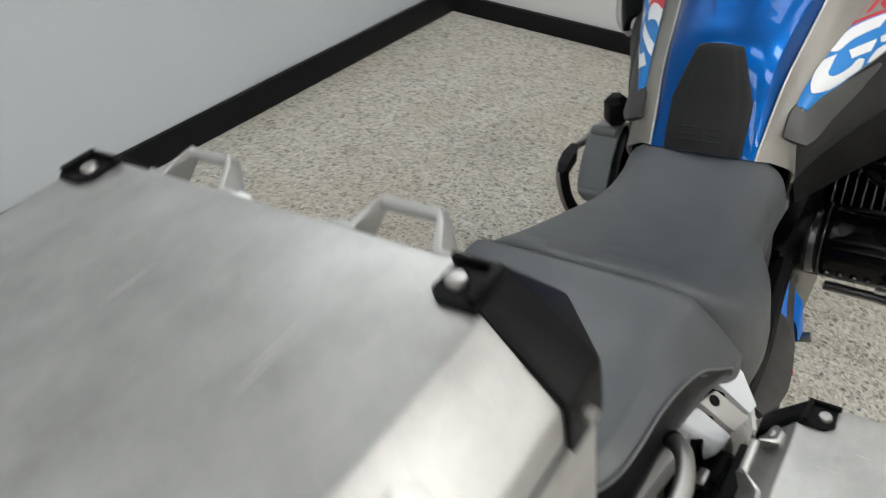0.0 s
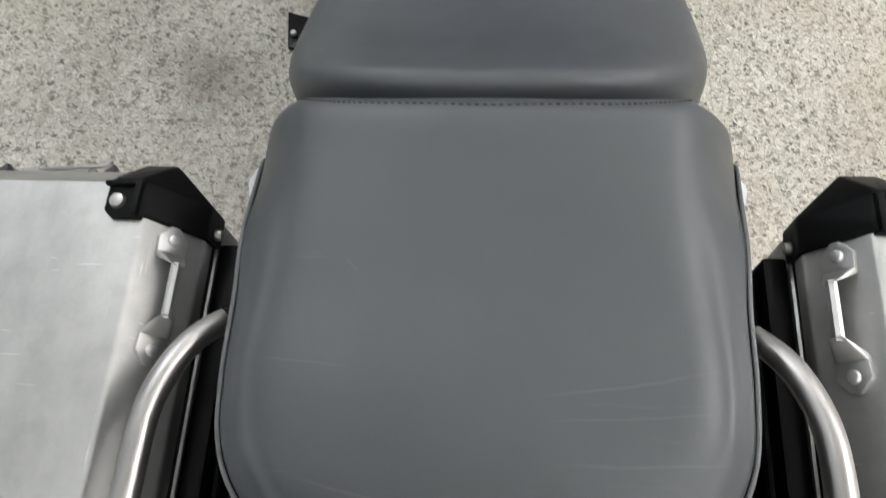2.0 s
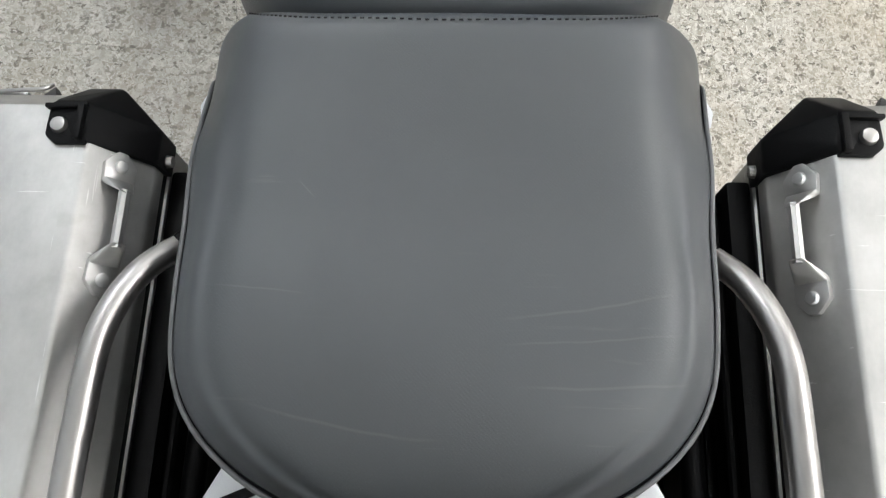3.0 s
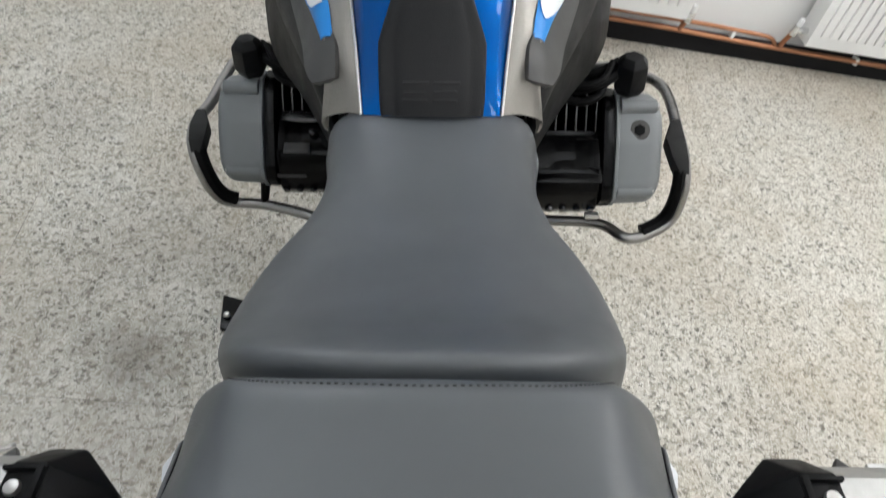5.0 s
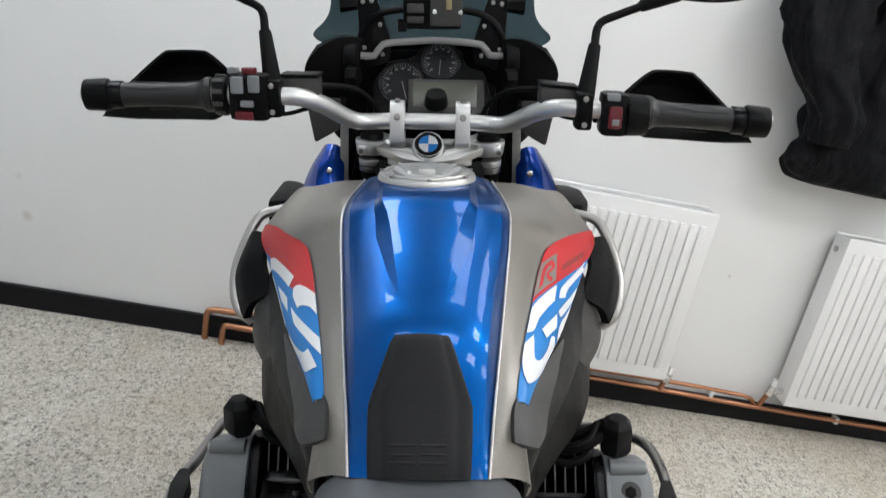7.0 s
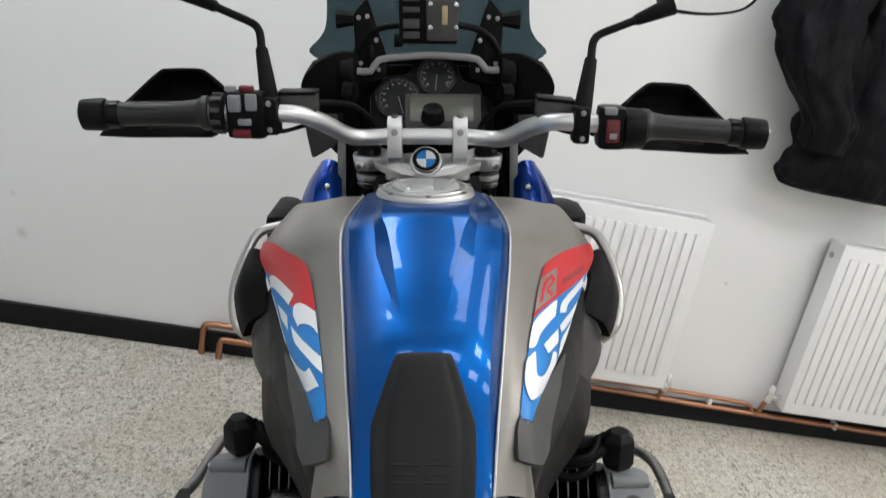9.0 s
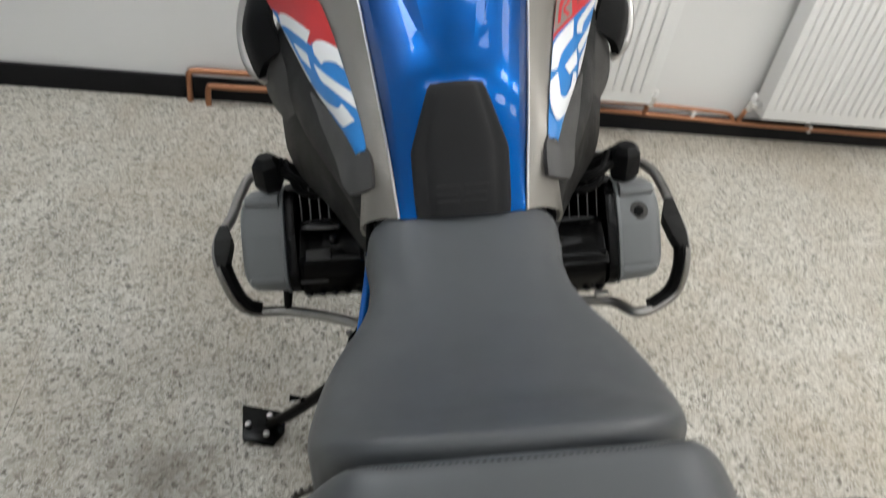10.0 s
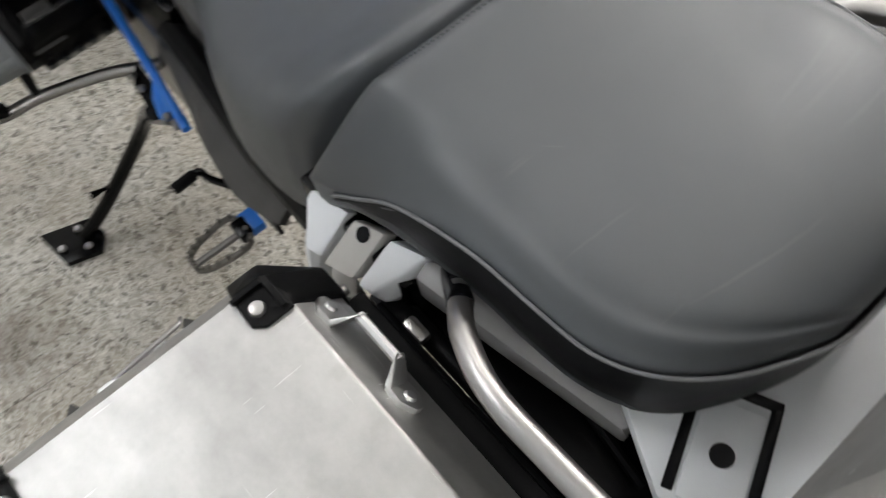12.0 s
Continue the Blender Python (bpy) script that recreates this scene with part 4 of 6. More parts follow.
    part("mirror_shell", prism([(s * p.x, p.y) for p in outline], 0.032, Matrix.Translation((0, 0.862, 0)) @ pose(0, 0, 0, 90) @ Matrix.Scale(-1, 4, (0, 0, 1)), 0.007), M_PLASTIC, mirror)
    mid = Vector((0.402, 1.305, 0))
    part("mirror_glass", prism([(s * (mid + (p - mid) * 0.9).x, (mid + (p - mid) * 0.9).y) for p in outline], 0.002, Matrix.Translation((0, 0.861, 0)) @ pose(0, 0, 0, 90)), material("mirror_glass", (0.9, 0.9, 0.9), 0.02, 1.0), mirror, "mirror glass")
    tank_box = part("fluid_reservoir", box((0.052, 0.04, 0.028), (s * 0.181, 0.828, 1.126), 0.004), M_DARKGREY, bike, "dark grey fluid reservoir")
    part("lid", box((0.054, 0.042, 0.005), (s * 0.181, 0.828, 1.142), 0.0015), M_PLASTIC, tank_box)
    part("cable", tube([(s * 0.23, 0.785, 1.092), (s * 0.20, 0.80, 1.085), (s * 0.16, 0.85, 1.088), (s * 0.12, 0.91, 1.07), (s * 0.09, 0.96, 1.03)], 0.0032, 8, 6), M_RUBBER, bike)
    part("hose", tube([(s * 0.16, 0.84, 1.12), (s * 0.11, 0.90, 1.105), (s * 0.08, 0.93, 1.06), (s * 0.085, 0.95, 0.98)], 0.0042, 8, 6), M_RUBBER, bike)
    indicator = part("indicator", rod((s * 0.14, 0.985, 1.072), (s * 0.198, 0.985, 1.074), 0.010, 0.006, 14, 0.003), M_RUBBER, bike, "small black indicator")
    part("wind_flap", hull([(s * x, y + dy, z) for dy in (0, 0.004) for x, y, z in ((0.196, 0.945, 1.087), (0.198, 0.945, 1.082), (0.186, 0.940, 1.018), (0.182, 0.940, 1.017), (0.146, 0.943, 1.037), (0.144, 0.948, 1.085))], 0.0012), M_DARKGREY, bike, "dark grey plastic wind flap")

# left switches
switch_l = part("switch_block", box((0.052, 0.042, 0.062), (-0.242, 0.780, 1.117), 0.008), M_PLASTIC, bike, "black switch block with grey and red buttons")
for x, zz, w, h, m in ((-0.254, 1.134, 0.017, 0.022, M_BUTTON), (-0.232, 1.136, 0.015, 0.022, M_BUTTON), (-0.242, 1.110, 0.018, 0.009, M_BUTTON), (-0.247, 1.094, 0.024, 0.012, M_REDBTN)):
    part("button", box((w, 0.012, h), (x, 0.759, zz), 0.003), m, switch_l)
part("button", box((0.014, 0.014, 0.008), (-0.262, 0.775, 1.151), 0.002), M_BUTTON, switch_l)
part("button", box((0.018, 0.014, 0.008), (-0.240, 0.772, 1.152), 0.002), M_REDBTN, switch_l)
wheel = part("dial_ring", rod((-0.272, 0.780, 1.117), (-0.290, 0.779, 1.117), 0.0265, 0.024, 20, 0.002), M_PLASTIC, bike)
for k in range(10):
    a = k * math.pi / 5
    part("tooth", box((0.014, 0.006, 0.004), (0, 0, 0), 0.001, Matrix.Translation((-0.281, 0.78 + 0.0258 * math.sin(a), 1.117 + 0.0258 * math.cos(a))) @ pose(0, 0, 0, -math.degrees(a))), M_DARKGREY, wheel)
# right switches
switch_r = part("switch_block", box((0.036, 0.044, 0.058), (0.252, 0.780, 1.114), 0.008), M_PLASTIC, bike, "black switch block with a red button")
part("button", box((0.018, 0.012, 0.030), (0.250, 0.758, 1.112), 0.003), M_REDBTN, switch_r)
part("button", box((0.010, 0.004, 0.008), (0.250, 0.752, 1.106), 0.001), M_BUTTON, switch_r)
part("button", box((0.018, 0.014, 0.010), (0.247, 0.764, 1.138), 0.003), M_BUTTON, switch_r)
part("throttle_drum", rod((0.268, 0.780, 1.113), (0.298, 0.778, 1.113), 0.029, 0.027, 28, 0.004), M_PLASTIC, bike)

# the bar sits a little lower on its right
for ob in bike.children_recursive:
    if (ob.parent if ob.name.startswith("bolt") else ob).name.split(".")[0] in ("handlebar", "grip", "rib", "bar_end", "ring", "end_bolt", "hand_guard", "lever", "mirror_clamp", "mirror_stem", "mirror_arm", "mirror_joint", "mirror_shell", "mirror_glass",
                                 "fluid_reservoir", "lid", "switch_block", "button", "dial_ring", "tooth", "throttle_drum"):
        for v in ob.data.vertices:
            k = max(0.0, min(1.0, (abs(v.co.x) - 0.06) / 0.12))
            v.co.z -= k * (0.0115 + 0.0252 * v.co.x)

# instruments, screen and navigator mount
dash = part("dashboard", prism([(-0.094, -0.085), (0.090, -0.085), (0.098, -0.045), (0.085, 0.0), (0.056, 0.008), (0.048, 0.036), (0.015, 0.050), (-0.018, 0.040), (-0.032, 0.020), (-0.072, 0.014), (-0.096, -0.02)], 0.045, Matrix.Translation((0, 1.03, 1.115)) @ pose(0, 0, 0, 62) @ Matrix.Translation((0, 0, -0.02)), 0.008), M_PLASTIC, bike, "black instrument cluster with two dials and a display")
FACE = Matrix.Translation((0, 1.03, 1.115)) @ pose(0, 0, 0, 62) @ Matrix.Translation((0, 0, 0.026))
M_DIAL = mat_plastic("dial_face", (0.012, 0.012, 0.013), 0.3)
M_TICK = mat_plastic("dial_marks", (0.13, 0.13, 0.13), 0.5)
M_LCD = mat_plastic("display_glass", (0.10, 0.105, 0.085), 0.15)
for cx, cy, r, first, last in ((-0.048, -0.026, 0.038, 215, -20), (0.014, 0.012, 0.0325, 225, -45)):
    dial = part("dial", rod((cx, cy, -0.001), (cx, cy, 0.003), r, r, 40, 0.001), M_DIAL, dash)
    dial.data.transform(FACE)
    rim = part("rim", tube([(cx + r * math.cos(a), cy + r * math.sin(a), 0.003) for a in np.linspace(0, 2 * math.pi, 33)], 0.0018, 8, 1), M_GLOSS, dial)
    rim.data.transform(FACE)
    marks = bmesh.new()
    for k in range(29):
        a = radians(first + (last - first) * k / 28)
        ln = 0.006 if k % 2 == 0 else 0.003
        box((ln, 0.0009, 0.0006), (0, 0, 0), 0, Matrix.Translation(((cx + (r * 0.86 - ln / 2) * math.cos(a)), cy + (r * 0.86 - ln / 2) * math.sin(a), 0.0034)) @ pose(0, 0, 0, 0, 0, math.degrees(a)), 1, marks)
        if k % 3 == 0:
            box((0.0045, 0.003, 0.0005), (cx + r * 0.64 * math.cos(a), cy + r * 0.64 * math.sin(a), 0.0034), 0, None, 1, marks)
    marks.transform(FACE)
    part("scale_marks", marks, M_TICK, dial)
    needle = box((r * 0.8, 0.0016, 0.001), (0, 0, 0), 0, Matrix.Translation((cx, cy, 0.0045)) @ pose(0, 0, 0, 0, 0, 285 if cx < 0 else 265) @ Matrix.Translation((r * 0.35, 0, 0)))
    needle.transform(FACE)
    part("needle", needle, M_TICK, dial)
bezel = box((0.124, 0.058, 0.006), (0.024, -0.049, 0.004), 0.003)
bezel.transform(FACE)
part("bezel", bezel, M_DARKGREY, dash)
screen = box((0.104, 0.042, 0.003), (0.022, -0.047, 0.0065), 0.0012)
screen.transform(FACE)
part("display", screen, M_LCD, dash, "grey-green switched-off display")
part("dash_surround", sheet([[(x, 1.085 - 0.03 * abs(x) / 0.13, z) for x in (-0.130, -0.07, 0, 0.07, 0.130)] for z in (0.985, 1.04, 1.10, 1.168)], (3, 3), 0.006), M_PLASTIC, bike, "black inner fairing behind the dials", 60)
part("keyless_knob", rod((0.008, 0.945, 1.078), (0.008, 0.935, 1.098), 0.020, 0.016, 24, 0.004), M_PLASTIC, bike)
part("cross_brace", tube([(-0.114, 0.985, 1.1487), (-0.092, 0.985, 1.1487), (-0.078, 0.985, 1.1665), (-0.04, 0.988, 1.171), (0.0, 0.99, 1.1735), (0.04, 0.988, 1.172), (0.079, 0.985, 1.1678), (0.093, 0.985, 1.152), (0.114, 0.985, 1.152)], 0.0058, 10, 2), M_SUBFRAME, bike, "grey cross brace above the dials")
glass = material("smoked_screen", (0.05, 0.08, 0.092), 0.03)
Nodes(glass).set("Transmission Weight", 1.0)
Nodes(glass).set("IOR", 1.1)
rows = []
for w, y, zz in ((0.150, 0.985, 1.155), (0.188, 0.98, 1.178), (0.172, 0.995, 1.20), (0.163, 1.01, 1.225), (0.163, 1.04, 1.30), (0.158, 1.075, 1.38), (0.145, 1.10, 1.43)):
    rows.append([(x * w, y + 0.045 * (1 - x * x) + 0.0, zz) for x in (-1, -0.66, -0.33, 0, 0.33, 0.66, 1)])
windscreen = part("windscreen", sheet(rows, (4, 4), 0.003), glass, bike, "smoked tinted windscreen", 60)
for s in (-1, 1):
    fork_plate = part("screen_bracket", prism([(s * x, z) for x, z in ((0.096, 1.262), (0.083, 1.222), (0.0656, 1.169), (0.069, 1.138), (0.104, 1.128), (0.117, 1.169), (0.1195, 1.235))], 0.010, Matrix.Translation((0, 1.006, 0)) @ pose(0, 0, 0, 90), 0.002), M_PLASTIC, bike, "black screen bracket")
    for x, z in ((0.096, 1.232), (0.110, 1.230), (0.083, 1.196), (0.109, 1.160), (0.080, 1.150)):
        bolt(fork_plate, (s * x, 0.995, z), 0.0042, (0, -1, 0), M_STEEL)
    part("slot", box((0.010, 0.004, 0.034), (s * 0.092, 0.996, 1.172), 0.002), M_GLOSS, fork_plate)
    part("adjuster_knob", rod((s * 0.118, 0.998, 1.228), (s * 0.146, 0.998, 1.228), 0.010, 0.015, 6, 0.002), M_PLASTIC, bike)
    part("fairing_ear", sheet([[(s * x, y, zz) for x, y, zz in row] for row in (((0.115, 1.0, 1.175), (0.145, 0.985, 1.178), (0.182, 0.975, 1.165)), ((0.12, 1.0, 1.13), (0.155, 0.985, 1.13), (0.203, 0.985, 1.13)), ((0.12, 1.02, 1.07), (0.15, 1.0, 1.075), (0.19, 1.0, 1.09)), ((0.12, 1.04, 1.0), (0.14, 1.03, 1.0), (0.16, 1.03, 1.02)))], (5, 5), 0.010), M_PLASTIC, bike, "", 60)
    part("nav_arm", tube([(s * 0.118, 1.0, 1.17), (s * 0.10, 0.995, 1.20), (s * 0.075, 0.99, 1.215), (s * 0.045, 0.985, 1.22)], 0.0055, 10, 5), M_PLASTIC, bike)
    part("bar_pod", rod((s * 0.118, 0.985, 1.145), (s * 0.14, 0.985, 1.145), 0.026, 0.022, 18, 0.004), M_RUBBER, bike)
    part("pod_knob", rod((s * 0.115, 0.96, 1.118), (s * 0.132, 0.965, 1.118), 0.016, 0.019, 8, 0.003), M_PLASTIC, bike)
nav = part("navigator_cradle", box((0.092, 0.014, 0.088), (0.0, 0.988, 1.235), 0.004), M_PLASTIC, bike, "empty black navigator cradle with contact strip")
part("cradle_plate", box((0.050, 0.012, 0.072), (0.022, 0.977, 1.232), 0.004), M_DARKGREY, nav)
part("contact_strip", box((0.009, 0.003, 0.028), (0.026, 0.970, 1.235), 0.001), mat_metal("brass_contacts", (0.45, 0.38, 0.22), 0.4), nav)
for x, zz in ((0.004, 1.252), (0.044, 1.251), (0.004, 1.217), (0.044, 1.217)):
    bolt(nav, (x, 0.970, zz), 0.0048, (0, -1, 0))
for zz, h in ((1.262, 0.012), (1.243, 0.008), (1.222, 0.014), (1.205, 0.010)):
    part("catch", box((0.026, 0.012, h), (-0.026, 0.978, zz), 0.002), M_DARKGREY, nav)
part("lip", box((0.098, 0.026, 0.006), (0.0, 0.982, 1.281), 0.002), M_PLASTIC, nav)
part("lock", rod((-0.054, 0.985, 1.196), (-0.040, 0.985, 1.196), 0.010, 0.010, 14, 0.002), M_PLASTIC, nav)

# front end below the view, engine block, wheels and running gear
part("headlight_housing", box((0.24, 0.16, 0.22), (0, 1.12, 1.0), 0.04), M_PLASTIC, bike)
part("front_beak", sheet([[(-0.10, 1.10, 0.90), (0, 1.08, 0.93), (0.10, 1.10, 0.90)], [(-0.09, 1.30, 0.86), (0, 1.30, 0.89), (0.09, 1.30, 0.86)], [(-0.03, 1.50, 0.80), (0, 1.52, 0.81), (0.03, 1.50, 0.80)]], (5, 5), 0.006), M_DKBLUE, bike, "", 60)


def wheel_at(y, r, w):
    tyre = part("tyre", tube([(0, y + (r - w * 0.5) * math.cos(a), r + (r - w * 0.5) * math.sin(a)) for a in np.linspace(0, 2 * math.pi, 49)], w * 0.5, 14, 1), M_RUBBER, bike, "black tyre")
    part("rim", tube([(0, y + (r - w) * math.cos(a), r + (r - w) * math.sin(a)) for a in np.linspace(0, 2 * math.pi, 49)], w * 0.22, 10, 1), M_ENGINE, tyre)
    part("hub", rod((-0.06, y, r), (0.06, y, r), 0.05, None, 20, 0.005), M_ENGINE, tyre)
    for k in range(10):
        a = k * math.pi / 5
        part("spoke", rod((0, y + 0.04 * math.cos(a), r + 0.04 * math.sin(a)), (0, y + (r - w) * math.cos(a), r + (r - w) * math.sin(a)), 0.009, 0.007, 8), M_ENGINE, tyre)


wheel_at(1.24, 0.32, 0.12)
wheel_at(-0.26, 0.325, 0.17)
part("front_mudguard", sheet([[(x, 1.24 + 0.345 * math.cos(a), 0.32 + 0.345 * math.sin(a) - abs(x) * 0.25) for x in (-0.075, -0.04, 0, 0.04, 0.075)] for a in np.linspace(0.5, 2.5, 7)], (3, 3), 0.004), M_PLASTIC, bike)
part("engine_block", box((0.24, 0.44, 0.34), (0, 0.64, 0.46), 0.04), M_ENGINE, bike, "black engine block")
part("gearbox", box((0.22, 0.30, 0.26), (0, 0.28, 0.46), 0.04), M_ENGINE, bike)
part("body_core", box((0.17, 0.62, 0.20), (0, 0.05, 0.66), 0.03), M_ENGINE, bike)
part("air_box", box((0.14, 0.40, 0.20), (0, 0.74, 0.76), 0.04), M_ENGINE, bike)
part("swing_arm", tube([(0.085, 0.18, 0.42), (0.105, 0.0, 0.38), (0.11, -0.25, 0.33)], 0.035, 14, 5), M_ENGINE, bike)
part("rear_mudguard", sheet([[(x, -0.26 + 0.36 * math.cos(a), 0.34 + 0.36 * math.sin(a)) for x in (-0.09, -0.05, 0, 0.05, 0.09)] for a in np.linspace(0.7, 3.0, 7)], (3, 3), 0.004), M_PLASTIC, bike)
# added block: stands for the darkness under the seat and hides the floor
part("under_tray", box((0.25, 0.36, 0.05), (-0.025, -0.15, 0.665), 0.012), M_ENGINE, bike, "added black block closing the dark gap under the seat")
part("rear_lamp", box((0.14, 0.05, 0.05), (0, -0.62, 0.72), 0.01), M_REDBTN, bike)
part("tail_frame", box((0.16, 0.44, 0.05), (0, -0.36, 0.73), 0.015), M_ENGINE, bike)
part("silencer", tube([(0.13, 0.25, 0.42), (0.17, 0.05, 0.44), (0.20, -0.1, 0.47), (0.23, -0.52, 0.52)], 0.05, 18, 5, None, (0.03, 0.045, 0.055, 0.055)), M_STEEL, bike, "brushed steel silencer below the pannier")

# boxer cylinders; the right one sits a little further back
for s, yo in ((-1, 0.0), (1, -0.038)):
    def at(pts):
        """Places (x, y, z) of the left cylinder, moved to this side."""
        return [(s * x, y + yo, z) for x, y, z in pts]

    def rings_of(outline, levels):
        b = bmesh.new()
        skin(b, [[b.verts.new((s * x, 0.697 + yo + (y - 0.697) * k, 0.525 + (z - 0.525) * k)) for y, z in outline] for x, k in levels])
        bmesh.ops.recalc_face_normals(b, faces=b.faces[:])
        return b

    casing = [(0.655, 0.435), (0.634, 0.462), (0.628, 0.498), (0.638, 0.530), (0.672, 0.550), (0.702, 0.556), (0.762, 0.545), (0.766, 0.46), (0.74, 0.435)]
    hb = rings_of(casing, ((0.10, 1.0), (0.245, 1.0)))
    bevelled(hb, hb.edges[:], 0.006, 2)
    cyl = part("cylinder", hb, M_ENGINE, bike, "black cylinder casing", 40)
    for k in range(8):
        x = 0.132 + k * 0.0150
        part("fin", hull(at([(x + dx, y, z) for dx in (-0.0017, 0.0017) for y, z in ((0.697, 0.550), (0.699, 0.562), (0.724, 0.604), (0.752, 0.604), (0.764, 0.545))]), 0.0008), M_FIN, cyl)
    part("fin_ledge", hull(at([(x, y, z) for x in (0.128, 0.246) for y, z in ((0.694, 0.556), (0.700, 0.562), (0.700, 0.545), (0.694, 0.545))]), 0.0015), M_ENGINE, cyl)
    # cast barrel: flat facets, a hollow saddle behind the fins
    hb = rings_of([(0.700, 0.556), (0.682, 0.558), (0.664, 0.550), (0.646, 0.536), (0.639, 0.524), (0.634, 0.504), (0.632, 0.480), (0.640, 0.458), (0.66, 0.446), (0.70, 0.446)], ((0.140, 1.04), (0.146, 1.06), (0.156, 1.02), (0.176, 0.94), (0.205, 0.93), (0.226, 1.0), (0.240, 1.08)))
    bevelled(hb, [e_ for e_ in hb.edges if e_.calc_length() > 0.012], 0.0015, 2)
    part("barrel", hb, M_ENGINE, cyl, "", 25)
    part("casing_ridge", hull(at([(x, y, z) for x in (0.134, 0.139) for y, z in ((0.700, 0.562), (0.672, 0.557), (0.634, 0.536), (0.624, 0.50), (0.630, 0.46), (0.66, 0.46))]), 0.0012), M_FIN, cyl)
    part("inner_case", rod((s * 0.095, 0.662 + yo, 0.502), (s * 0.132, 0.662 + yo, 0.504), 0.058, 0.054, 28, 0.006), M_FIN, cyl, "", 40)
    if s < 0:
        part("hood", hull(at([(x, y, z) for x in (0.175, 0.240) for y, z in ((0.700, 0.566), (0.684, 0.560), (0.680, 0.548), (0.704, 0.548))]), 0.003), M_FIN, cyl)
        part("ledge", hull(at([(x, y, z) for x in (0.192, 0.230) for y, z in ((0.648, 0.544), (0.635, 0.539), (0.632, 0.536), (0.648, 0.525))]), 0.0012), M_DARKGREY, cyl)
        part("ledge", hull(at([(x, y, z) for x in (0.200, 0.246) for y, z in ((0.640, 0.500), (0.627, 0.497), (0.625, 0.494), (0.638, 0.486))]), 0.001), M_DARKGREY, cyl)
        part("casing_bolt", rod(at([(0.186, 0.664, 0.540)])[0], at([(0.186, 0.655, 0.560)])[0], 0.0065, 0.0055, 12, 0.001), M_FIN, cyl)
    else:
        part("ledge", hull(at([(x, y, z) for x in (0.142, 0.244) for y, z in ((0.640, 0.530), (0.627, 0.522), (0.640, 0.512))]), 0.0015), M_ENGINE, cyl)
        part("sensor", box((0.022, 0.010, 0.008), at([(0.238, 0.628, 0.455)])[0], 0.002), M_CAST, cyl, "pale sensor plug")
    for k in range(6):
        part("casing_bolt", rod(at([(0.130 + k * 0.021, 0.640, 0.466)])[0], at([(0.130 + k * 0.021, 0.629, 0.463)])[0], 0.0065, 0.005, 8, 0.0012), M_FIN, cyl)
    out = [(0.655, 0.455), (0.634, 0.474), (0.624, 0.494), (0.630, 0.514), (0.666, 0.566), (0.697, 0.598), (0.716, 0.607), (0.742, 0.604), (0.764, 0.575), (0.772, 0.52), (0.755, 0.46), (0.70, 0.44)]
    hb = rings_of(out, ((0.266, 1.0), (0.316, 0.96), (0.327, 0.88), (0.334, 0.68)))
    bevelled(hb, hb.edges[:], 0.004, 2)
    cover = part("cylinder_head_cover", hb, M_COVER, bike, "grey painted cylinder head cover", 40)
    hb = rings_of(out, ((0.262, 1.035), (0.2675, 1.035)))
    bevelled(hb, hb.edges[:], 0.0015, 2)
    part("cover_flange", hb, M_COVER, cover, "", 40)
    hb = rings_of(out, ((0.244, 1.045), (0.261, 1.045)))
    bevelled(hb, hb.edges[:], 0.003, 2)
    part("head_flange", hb, M_ENGINE, cover, "black head flange", 40)
    for y, z in ((0.7075, 0.601), (0.637, 0.500), (0.764, 0.56), (0.755, 0.47)):
        boss = part("cover_boss", rod(at([(0.268, y, z)])[0], at([(0.321, y, z)])[0], 0.0130, 0.0105, 16, 0.002), M_COVER, cover)
        part("bolt", rod(at([(0.319, y, z)])[0], at([(0.325, y, z)])[0], 0.0062, 0.0062, 6, 0.001), M_STEEL, boss)
    if s > 0:
        n = Vector((0.0, -0.74, 0.67))
        q = Vector((0.2965, 0.646, 0.575))
        oc = part("oil_filler", rod(q - n * 0.004, q + n * 0.006, 0.0165, 0.0155, 28, 0.002), M_DARKGREY, cover, "dark oil filler plug")
        part("recess", rod(q + n * 0.005, q + n * 0.0068, 0.0090, 0.0090, 6, 0.001), M_RUBBER, oc)
    y1, by = 0.765 + yo, 0.730 + yo
    boot = bmesh.new()
    for k in range(6):
        a = k * math.pi / 3 + 0.4
        for r, zz in ((0.019, 0.612), (0.0255, 0.624), (0.024, 0.660), (0.014, 0.671)):
            boot.verts.new((s * 0.280 + r * math.cos(a), by + r * math.sin(a), zz))
    bmesh.ops.convex_hull(boot, input=boot.verts[:])
    bevelled(boot, boot.edges[:], 0.002, 2)
    part("plug_boot", boot, M_BOOT, bike, "black rubber plug cover", 25)
    part("intake_block", hull([(s * x, y, z) for x, y, z in ((0.11, y1 - 0.03, 0.58), (0.250, y1 - 0.012, 0.585), (0.11, y1 + 0.06, 0.62), (0.245, y1 + 0.03, 0.605), (0.11, y1 - 0.03, 0.47), (0.25, y1 - 0.012, 0.47), (0.11, y1 + 0.08, 0.47), (0.245, y1 + 0.04, 0.47))], 0.006), M_ENGINE, bike, "black intake casing")
    for k, (dz, dy, r) in enumerate(((0.0, 0.0, 0.0085), (0.010, 0.016, 0.0065), (-0.004, 0.030, 0.009), (0.016, -0.014, 0.005), (-0.014, -0.010, 0.006))):
        part("hose", tube([(s * (0.268 - 0.006 * k), by + 0.004 + dy * 0.4, 0.646 + dz), (s * 0.232, by - 0.018 + dy, 0.636 + dz), (s * 0.195, by - 0.016 + dy * 1.3, 0.628 + dz), (s * 0.150, by + 0.01 + dy, 0.645)], r, 10, 6), M_RUBBER, bike)
